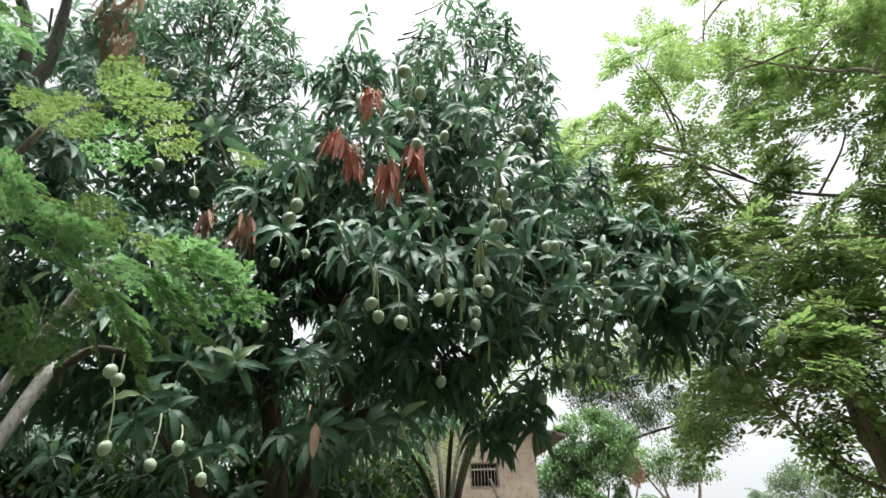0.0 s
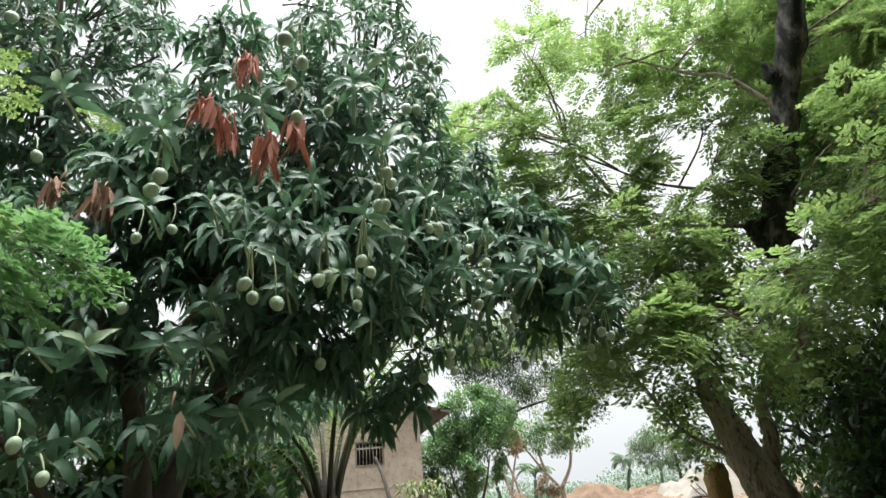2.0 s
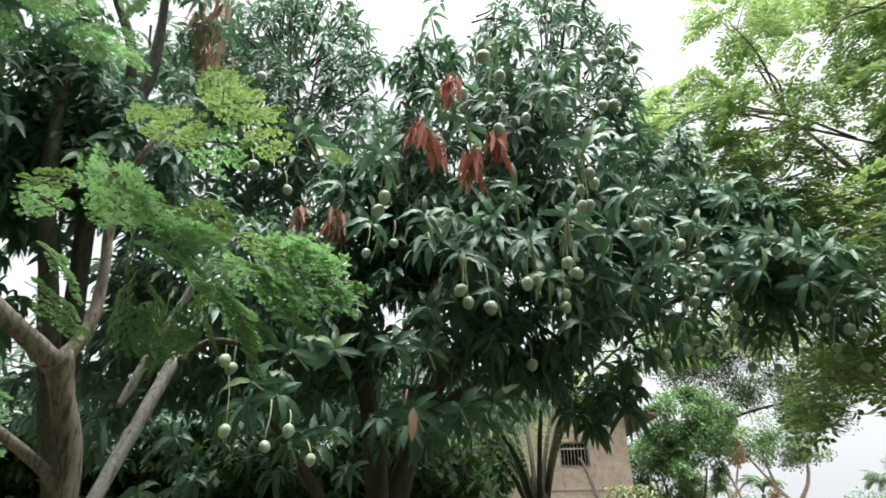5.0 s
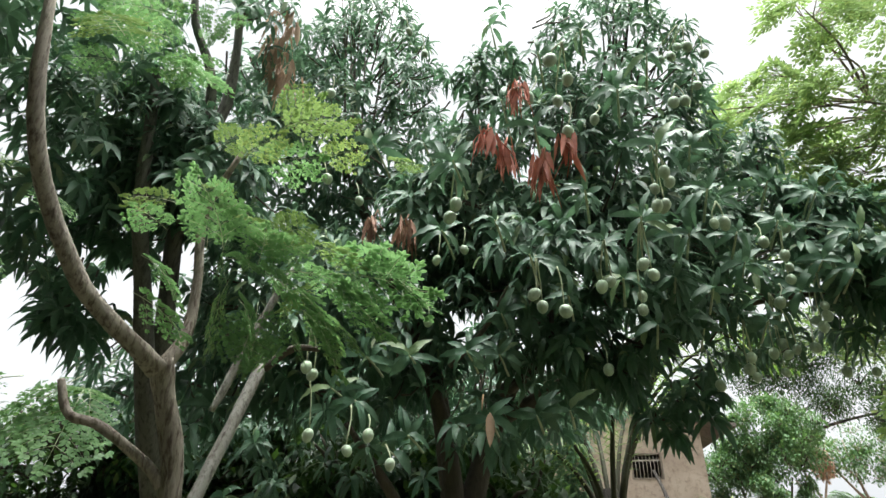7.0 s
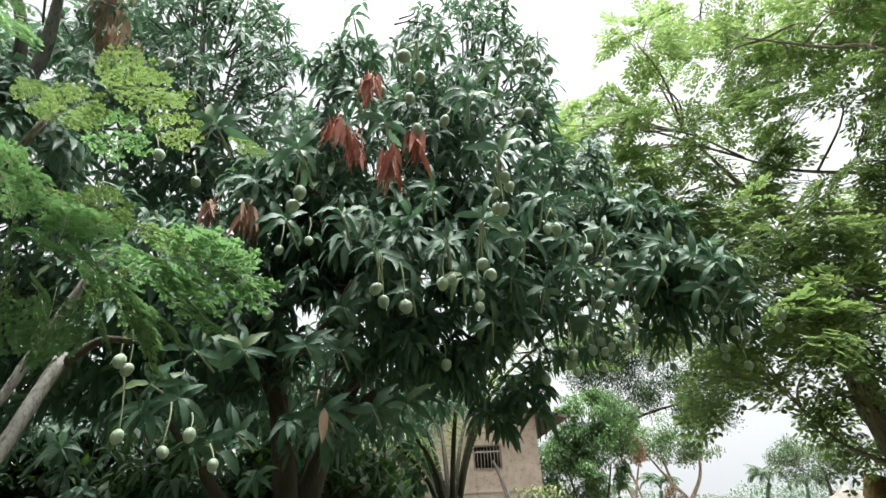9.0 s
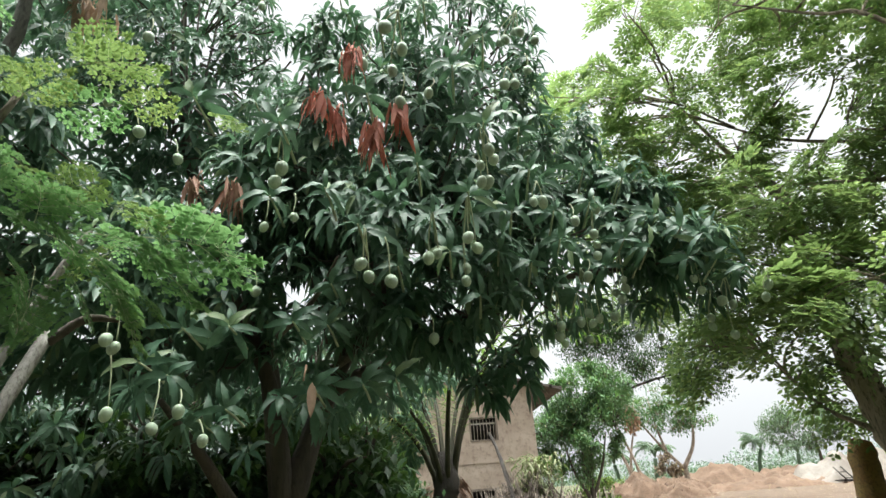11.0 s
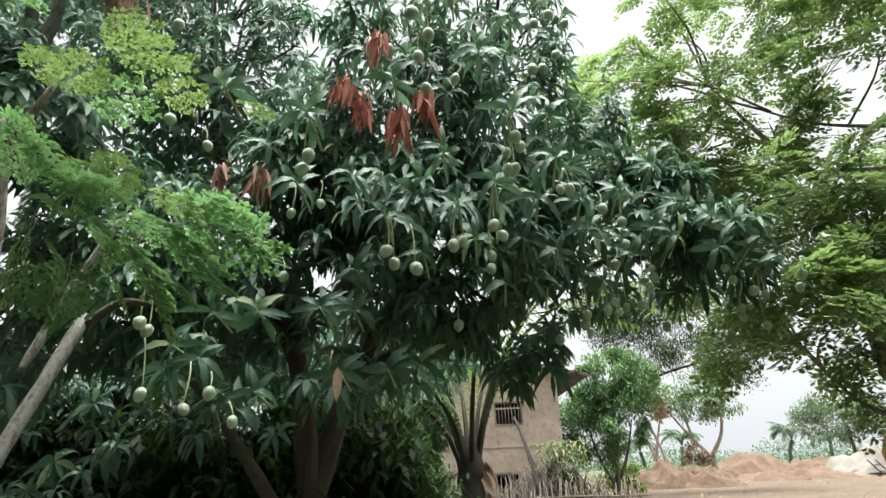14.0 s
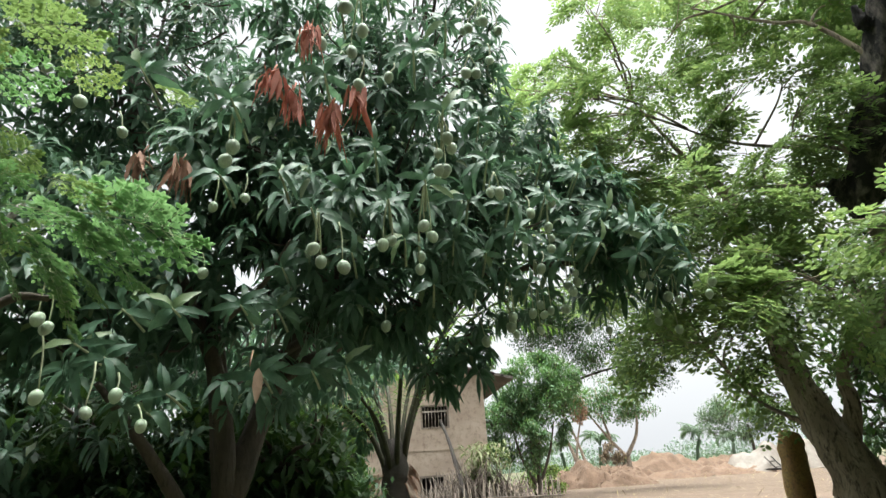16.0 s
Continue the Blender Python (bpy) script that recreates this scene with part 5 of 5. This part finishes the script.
# ---- stick fence, leaning pole, brushwood ----
fence = thing("stick_fence", (2.9, 17.0, 0), "rough fence of uneven upright sticks before the house", "fence")
for k in range(64):
    x = -1.7 + 4.0 * k / 64 + rng.uniform(-0.02, 0.02)
    h = rng.uniform(0.75, 1.25)
    s = tube([(x, 0, -0.05), (x + rng.uniform(-0.04, 0.04), rng.uniform(-0.05, 0.05), h * 0.5), (x + rng.uniform(-0.1, 0.1), rng.uniform(-0.08, 0.08), h)], [0.022, 0.018, 0.012], 5)
    part("stick", s.mesh("stick", M_WOOD), fence)
part("rail", tube([(-1.75, -0.04, 0.7), (0.3, -0.05, 0.74), (2.3, -0.04, 0.68)], [0.025] * 3, 6).mesh("rail", M_WOOD), fence)
pole = new("leaning_pole", tube([(2.66, 16.9, -0.05), (2.42, 17.6, 1.2), (2.26, 18.6, 2.4), (2.14, 19.6, 3.1)], [0.072, 0.066, 0.056, 0.045], 7, 0.12, 2, 14).mesh("leaning_pole", M_PALM_TRUNK))
tagged(pole, "dark crooked wooden pole leaning on the house", "pole")
brush = Soup()
for k in range(650):
    q = np.array([rng.uniform(1.5, 4.4), rng.uniform(17.4, 18.6), 0.0])
    h = rng.uniform(0.9, 2.3) * max(0.35, 1 - 0.33 * abs(q[0] - 2.9))
    m = q + [rng.uniform(-0.25, 0.25), rng.uniform(-0.2, 0.2), h * 0.6]
    join(brush, tube([q, m, m + [rng.uniform(-0.45, 0.45), rng.uniform(-0.2, 0.2), h * rng.uniform(0.1, 0.4)]], [0.026, 0.02, 0.009], 4))
tagged(new("brushwood", brush.mesh("brushwood", M_BRUSH)), "heap of dry grey stalks and brushwood", "brushwood", kind="stuff")
dryp = Soup()
n = 520
p = np.stack([rng.normal(3.3, 0.32, n), rng.uniform(17.6, 18.4, n), rng.uniform(0.9, 2.2, n)], 1)
dryp.add(*blades(p, rng.standard_normal((n, 3)) * [1, 0.7, 0.5] + [0, 0, 0.4], rng.uniform(0.25, 0.5, n), 0.055, 1.3, 4))
dplant = thing("dry_plant", (3.5, 18.1, 0), "half-dry yellow-green plant with narrow drooping leaves", "plant")
ob = part("foliage", dryp.mesh("leaves", M_DRY_PLANT), dplant, kind="stuff")
ob.location = (-3.5, -18.1, 0)
for k in range(5):
    x = rng.uniform(-0.4, 0.4)
    part("stem", tube([(x * 0.5, 0, -0.05), (x * 0.8, 0, 1.0), (x, 0, 2.2)], [0.02, 0.018, 0.01], 5).mesh("stem", M_DRY), dplant)


# ---- trees and bushes further off ----
def leafy_tree(name, at, label, stems, clumps, material, leaf, per, bark=M_BARK_MANGO, category="tree", group=""):
    """stems: (points, base radius); clumps: (centre, radii); all from the tree's foot."""
    t = thing(name, at, label, category, group)
    for k, (pts, r) in enumerate(stems):
        part("trunk" if k == 0 else "limb", tube(pts, np.linspace(r, r * 0.35, len(pts)), 8, 0.06, k, 12).mesh("limb", bark), t)
    s = Soup()
    for c, r in clumps:
        p, d = ball_points(per, c, r, 0.15)
        p = p + rng.standard_normal((per, 3)) * 0.12 * np.mean(r)
        dd = rng.standard_normal((per, 3)) + [0, 0, -0.5]
        s.add(*blades(p, dd, leaf * rng.uniform(0.7, 1.2, per), leaf * 0.42, 0.3, 2, 0.15, None, 0, 0.45))
    part("crown", s.mesh("crown", material), t, kind="stuff")
    tw = Soup()
    for c, r in clumps:
        c = np.array(c)
        for k in range(6):
            q = c + unit(rng.standard_normal(3)) * np.array(r) * 0.8
            join(tw, tube([c - [0, 0, r[2] * 0.5], (c + q) / 2, q], [0.03, 0.02, 0.008], 4))
    part("twiggery", tw.mesh("twiggery", bark), t, kind="stuff")
    return t


def random_clumps(n, centre, radii, size):
    p, d = ball_points(n, centre, radii, 0.1)
    return [(tuple(q), (size * rng.uniform(0.7, 1.3), size * rng.uniform(0.7, 1.2), size * rng.uniform(0.5, 1.0))) for q in p]


leafy_tree("yard_tree", (7.2, 27, 0), "bushy green tree beside the mud house", [([(0, 0, -0.05), (0.1, 0, 1.2), (0.3, 0, 3.2)], 0.14), ([(0.05, 0, 0.6), (0.7, 0, 2.0), (1.1, 0, 3.4)], 0.09), ([(0.05, 0, 0.5), (-0.6, 0, 1.8), (-1.0, 0, 3.6)], 0.09)],
           random_clumps(22, (-0.9, 0, 3.2), (1.5, 1.2, 1.9), 0.7) + random_clumps(20, (0.5, 0, 4.9), (1.5, 1.2, 1.7), 0.7) + random_clumps(18, (-0.1, 0, 4.2), (2.9, 1.5, 2.9), 0.42), M_YARD_LEAF, 0.18, 430)
leafy_tree("hay_tree", (21.0, 49, 0), "small half-bare tree standing among the hay heaps", [([(0, 0, -0.1), (0.1, 0, 1.6), (0, 0, 2.0)], 0.3), ([(0, 0, 1.7), (1.2, 0, 3.6), (1.6, 0, 6.0)], 0.2), ([(0, 0, 1.7), (-1.5, 0, 3.5), (-3.6, 0, 6.5)], 0.15), ([(-1.2, 0, 3.2), (-1.6, 0, 5.0), (-1.9, 0, 7.5)], 0.12)],
           random_clumps(36, (-0.2, 0, 6.5), (3.6, 1.5, 2.2), 0.85), M_YARD_LEAF, 0.27, 170, M_BARK_SHADE)
slim = leafy_tree("yard_tree", (15.5, 45, 0), "slim leaning tree with brownish sparse crown", [([(0, 0, -0.1), (-0.4, 0, 2.0), (-1.4, 0, 4.5)], 0.2), ([(0.3, 0, -0.1), (-0.2, 0, 2.0), (0.6, 0, 5.0)], 0.16), ([(0.8, 0, -0.1), (0.0, 0, 3.0), (-1.0, 0, 5.5)], 0.14)],
           random_clumps(22, (-0.6, 0, 6.4), (2.6, 1.2, 1.9), 0.8), M_YARD_LEAF, 0.25, 150, M_BARK_SHADE)
tuft = Soup()
p, d = ball_points(420, (0.4, 0.1, 5.5), (0.75, 0.5, 1.1), 0.1)
tuft.add(*blades(p, rng.standard_normal((420, 3)) + [0, 0, -0.8], rng.uniform(0.25, 0.5, 420), 0.12, 0.5, 3))
part("withered_tuft", tuft.mesh("withered_tuft", M_DEAD_BROWN), slim, "hanging tuft of orange-brown withered leaves", "stuff")
leafy_tree("dry_shrub", (19.3, 47.5, 0), "withered brown shrub beside the small tree", [([(0, 0, -0.05), (0.1, 0, 1.5)], 0.06)], random_clumps(9, (0, 0, 2.1), (0.8, 0.5, 1.0), 0.45), M_DRY, 0.3, 110, category="shrub")
leafy_tree("field_tree", (13.5, 30, 0), "tall open tree with small dark leaves and long bough", [([(-5.0, 2, -0.1), (-5.0, 2, 3.0), (-4.0, 1, 5.6)], 0.22), ([(-4.2, 1, 5.2), (-1.5, 0, 6.0), (1.5, 0, 6.6), (3.5, 0, 6.9)], 0.08)],
           random_clumps(44, (-0.6, 0, 7.4), (5.4, 1.8, 2.4), 1.0) + random_clumps(24, (-3.7, 0, 9.7), (3.0, 1.6, 1.7), 1.0), M_DARKENED_LEAF, 0.15, 700, M_BARK_BLACK)
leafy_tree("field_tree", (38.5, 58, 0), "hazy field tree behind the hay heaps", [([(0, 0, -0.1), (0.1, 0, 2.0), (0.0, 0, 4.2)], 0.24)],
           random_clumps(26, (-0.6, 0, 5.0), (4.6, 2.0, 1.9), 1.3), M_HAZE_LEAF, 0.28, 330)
leafy_tree("bush", (8.8, 31, 0), "low light green bush by the yard", [([(0, 0, -0.05), (0, 0, 0.8)], 0.05)], random_clumps(8, (0, 0, 0.8), (1.4, 0.8, 0.6), 0.5), M_GRASS, 0.2, 150, category="bush")
leafy_tree("bush", (11.6, 40, 0), "low light green bush by the yard", [([(0, 0, -0.05), (0, 0, 0.8)], 0.05)], random_clumps(8, (0, 0, 0.7), (1.6, 0.8, 0.6), 0.5), M_GRASS, 0.25, 150, category="bush")
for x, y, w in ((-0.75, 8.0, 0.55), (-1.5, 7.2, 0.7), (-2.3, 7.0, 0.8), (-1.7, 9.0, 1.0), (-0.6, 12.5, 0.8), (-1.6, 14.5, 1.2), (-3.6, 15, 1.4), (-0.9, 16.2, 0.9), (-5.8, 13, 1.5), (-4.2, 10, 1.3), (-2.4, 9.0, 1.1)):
    leafy_tree("bush", (x, y, 0), "bush below the mango tree, its green darkened for shade", [([(0, 0, -0.05), (0, 0, 1.0)], 0.05)], random_clumps(12, (0, 0, 1.1), (w, 0.7, 0.9), 0.5), M_DARKENED_LEAF, 0.13, 230, category="bush", group="bushes under the mango tree")

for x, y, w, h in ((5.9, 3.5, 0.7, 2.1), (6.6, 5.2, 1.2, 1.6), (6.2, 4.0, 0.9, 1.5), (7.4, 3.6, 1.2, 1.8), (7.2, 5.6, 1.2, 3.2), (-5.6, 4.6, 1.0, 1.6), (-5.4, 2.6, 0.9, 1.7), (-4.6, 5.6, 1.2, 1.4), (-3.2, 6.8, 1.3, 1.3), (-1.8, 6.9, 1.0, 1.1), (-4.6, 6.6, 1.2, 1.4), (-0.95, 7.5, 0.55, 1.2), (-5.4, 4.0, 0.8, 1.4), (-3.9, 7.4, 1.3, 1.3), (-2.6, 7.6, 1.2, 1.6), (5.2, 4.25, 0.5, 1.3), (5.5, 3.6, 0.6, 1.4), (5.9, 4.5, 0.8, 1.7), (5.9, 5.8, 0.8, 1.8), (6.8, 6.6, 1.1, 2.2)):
    leafy_tree("bush", (x, y, 0), "tall dark green thicket beside the trees", [([(0, 0, -0.05), (0, 0, h)], 0.07)], random_clumps(16, (0, 0, h), (w, 0.7, h * 0.75), 0.5), M_DARKENED_LEAF, 0.13, 260, category="bush", group="thicket")

# Bush row added as a dark backdrop for the shadowed hollow
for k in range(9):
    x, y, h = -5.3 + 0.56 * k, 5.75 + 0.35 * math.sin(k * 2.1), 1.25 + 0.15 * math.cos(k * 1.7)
    leafy_tree("bush", (x, y, 0), "dense near-black bush added as a dark backdrop behind the mango tree", [([(0, 0, -0.05), (0.05, 0, h)], 0.06)], random_clumps(18, (0, 0, h * 0.95), (0.5, 0.45, h * 0.8), 0.42), M_DARKENED_LEAF, 0.16, 330, category="bush", group="thicket")

leafy_tree("thicket_tree", (6.9, 4.4, 0), "dense dark green tree closing the thicket", [([(0, 0, -0.05), (0.1, 0, 2.6), (-0.1, -0.1, 6.2)], 0.16), ([(0.05, 0, 2.0), (-0.6, -0.3, 4.4), (-0.8, -0.3, 6.4)], 0.08)],
           random_clumps(40, (-0.2, -0.1, 5.9), (1.3, 1.1, 2.6), 0.55), M_BUSH_LEAF, 0.14, 520)


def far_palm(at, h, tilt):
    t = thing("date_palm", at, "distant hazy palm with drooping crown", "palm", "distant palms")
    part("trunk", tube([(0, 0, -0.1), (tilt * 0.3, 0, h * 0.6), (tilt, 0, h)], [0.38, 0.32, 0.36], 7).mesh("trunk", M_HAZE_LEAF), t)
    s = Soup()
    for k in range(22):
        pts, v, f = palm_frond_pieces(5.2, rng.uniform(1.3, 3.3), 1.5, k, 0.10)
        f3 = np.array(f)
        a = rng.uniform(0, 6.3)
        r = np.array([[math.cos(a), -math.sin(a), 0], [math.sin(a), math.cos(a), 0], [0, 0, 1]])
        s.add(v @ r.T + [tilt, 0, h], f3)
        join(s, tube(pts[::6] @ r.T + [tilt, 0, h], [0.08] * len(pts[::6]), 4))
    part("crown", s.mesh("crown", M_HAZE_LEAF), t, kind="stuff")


for at, h, tl in (((60, 108, 0), 4.2, 1.2), ((41, 108, 0), 4.0, 0.4), ((38, 120, 0), 3.6, -0.5), ((70, 112, 0), 3.2, 0.4)):
    far_palm(at, h, tl)

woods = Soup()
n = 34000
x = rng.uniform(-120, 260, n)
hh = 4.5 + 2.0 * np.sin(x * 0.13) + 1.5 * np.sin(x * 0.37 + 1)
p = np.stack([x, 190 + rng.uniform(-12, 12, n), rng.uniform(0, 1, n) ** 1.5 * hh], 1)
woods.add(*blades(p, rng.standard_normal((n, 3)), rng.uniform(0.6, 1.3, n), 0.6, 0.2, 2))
tagged(new("far_woods", woods.mesh("far_woods", M_FAR_HAZE_LEAF)), "hazy belt of distant trees along the fields", "trees", kind="stuff")

# Unseen tree belt behind the camera, added to block low sky light
belt = Soup()
n = 17000
a = rng.uniform(radians(112), radians(268), n)
r = rng.uniform(7.5, 12, n)
p = np.stack([r * np.sin(a), r * np.cos(a), rng.uniform(0, 1, n) * (8.0 + 3.5 * np.clip((a - radians(195)) / radians(35), 0, 1) + 1.5 * np.sin(a * 7) + np.sin(a * 17))], 1)
belt.add(*blades(p, rng.standard_normal((n, 3)), rng.uniform(0.5, 0.9, n), 0.4, 0.3, 2))
# Loose leaves overhead, out of view, added to dim light from above
n = 2400
p = np.stack([rng.uniform(-7, 7, n), rng.uniform(-7.5, 0.2, n), rng.uniform(6.6, 8.4, n)], 1)
p[:, 2] += 0.6 * np.sin(p[:, 0] * 1.3) * np.cos(p[:, 1] * 1.1)
belt.add(*blades(p, rng.standard_normal((n, 3)), rng.uniform(0.5, 0.9, n), 0.4, 0.3, 2))
n = 2300
p = np.stack([rng.uniform(-7.5, -0.8, n), rng.uniform(-4.0, -0.3, n), rng.uniform(6.4, 8.2, n)], 1)
belt.add(*blades(p, rng.standard_normal((n, 3)), rng.uniform(0.5, 0.9, n), 0.4, 0.3, 2))
n = 260
p = np.stack([rng.uniform(2.2, 8.0, n), rng.uniform(-1.0, 1.7, n), rng.uniform(6.8, 8.4, n)], 1)
belt.add(*blades(p, rng.standard_normal((n, 3)), rng.uniform(0.5, 0.9, n), 0.4, 0.3, 2))
woodland = new("woodland", belt.mesh("woodland", M_DARKENED_LEAF))
tagged(woodland, "unseen belt of trees added to shade the clearing", "trees", kind="stuff")
# Trunks to carry the added belt and its canopy
for k in range(14):
    a, r = radians(118 + 11 * k), 8.6 + 1.6 * math.sin(k * 2.3)
    x, y = r * math.sin(a), r * math.cos(a)
    pts = [(x, y, -0.05), (x * 0.97, y * 0.98, 2.8), (x * 0.9, y * 0.92, 5.4), (x * 0.62, y * 0.66, 7.2), (x * 0.35, y * 0.4, 7.8)]
    part("trunk", tube(pts, [0.2, 0.16, 0.12, 0.07, 0.03], 8, 0.06, k, 14).mesh("trunk", M_BARK_GREY), woodland)


# ---- hay heaps and covered heap ----
def heap(name, at, radii, label, material, lumps, seed, category, group="", n=40):
    s = Soup()
    X, Y = np.meshgrid(np.linspace(-1, 1, n), np.linspace(-1, 1, n))
    R = np.sqrt(X ** 2 + Y ** 2)
    Z = np.maximum(0, 1 - R ** (1.7 if material == M_TARP else 2.2)) * ((0.75 + 0.4 * X) if material == M_TARP else 1.0)
    V = []
    for a, b, c in zip((X * radii[0]).ravel(), (Y * radii[1]).ravel(), Z.ravel()):
        q = Vector((a * 0.5 + seed, b * 0.5, 0))
        V.append((a, b, c * radii[2] * (1 + lumps * noise.noise(q)) + 0.42 * noise.noise(q * 2.6) + 0.16 * noise.noise(q * 7) * c ** 0.5 - (0.06 if c <= 0 else 0)))
    f = [[j * n + i, j * n + i + 1, (j + 1) * n + i + 1, (j + 1) * n + i] for j in range(n - 1) for i in range(n - 1)]
    s.add(V, f)
    if material == M_HAY:
        V = np.array(V)
        i = rng.choice(np.where(V[:, 2] > 0.05)[0], 900)
        d = rng.standard_normal((900, 3)) * [1, 1, 0.6] + [0, 0, 0.35]
        s.add(*blades(V[i] + rng.uniform(-0.12, 0.12, (900, 3)) * [1, 1, 0.3], d, rng.uniform(0.15, 0.45, 900), 0.03, 1.2, 2))
    ob = new(name, s.mesh(name, material))
    ob.location = at
    return tagged(ob, label, category, group)


heap("hay_mound", (13.0, 38, 0), (2.3, 1.6, 1.35), "rounded mound of light brown hay", M_HAY, 0.4, 2, "hay", "hay heaps")
heap("hay_mound", (15.4, 37.4, 0), (2.2, 1.5, 0.9), "rounded mound of light brown hay", M_HAY, 0.4, 5, "hay", "hay heaps")
heap("hay_mound", (26, 54, 0), (5.2, 3, 1.5), "long high mound of orange-brown straw", M_HAY, 0.5, 9, "hay", "hay heaps")
heap("hay_mound", (33.5, 55, 0), (5.6, 3, 1.1), "low spread mound of orange-brown straw", M_HAY, 0.5, 14, "hay", "hay heaps")
heap("hay_mound", (19, 47, 0), (4.0, 2.2, 0.9), "low spread mound of orange-brown straw", M_HAY, 0.5, 17, "hay", "hay heaps")
heap("hay_mound", (24.5, 44, 0), (5.5, 3, 0.55), "low spread mound of orange-brown straw", M_HAY, 0.8, 29, "hay", "hay heaps")
heap("covered_mound", (31.0, 44.5, 0), (5.2, 2.6, 2.8), "mound covered with a pale folded tarpaulin", M_TARP, 0.6, 23, "tarpaulin")

n = 5000
p = np.stack([rng.uniform(6, 34, n), rng.uniform(17, 46, n), rng.uniform(0.02, 0.05, n)], 1)
litter = Soup().add(*blades(p, rng.standard_normal((n, 3)) * [1, 1, 0.12] + [0, 0, 0.06], rng.uniform(0.2, 0.6, n), 0.035, 0.1, 2))
tagged(new("straw_litter", litter.mesh("straw_litter", M_DRY)), "loose straw strewn over the sandy floor", "straw", kind="stuff")
tarp_pole = new("wooden_pole", tube([(27.2, 43.0, 0.1), (29.0, 42.2, 0.16), (31.2, 41.0, 0.1)], [0.09, 0.08, 0.07], 7, 0.08, 4, 12).mesh("wooden_pole", M_PALM_TRUNK))
tagged(tarp_pole, "dark wooden pole lying before the tarpaulin", "pole")
ladder = thing("short_ladder", (29.3, 41.7, 0), "short dark wooden ladder leaning on the tarpaulin", "ladder")
for x in (0.0, 0.55):
    part("rail", tube([(x, 0, -0.02), (x - 0.12, 0.5, 0.5), (x - 0.25, 1.0, 1.05)], [0.055, 0.05, 0.045], 6, 0.05).mesh("rail", M_PALM_TRUNK), ladder)
for z in (0.3, 0.7):
    part("rung", tube([(-0.24 * z, z, z), (0.55 - 0.24 * z, z, z)], [0.035, 0.035], 6).mesh("rung", M_PALM_TRUNK), ladder)

post = new("stump_post", tube([(4.12, 5.75, -0.05), (4.17, 5.75, 0.7), (4.22, 5.75, 1.3), (4.24, 5.75, 1.56), (4.26, 5.75, 1.64)], [0.18, 0.14, 0.125, 0.12, 0.09], 14, 0.045, 2, 18).mesh("stump_post", M_POST))
tagged(post, "yellow-brown cut tree stump beside the leaning trunk", "stump")
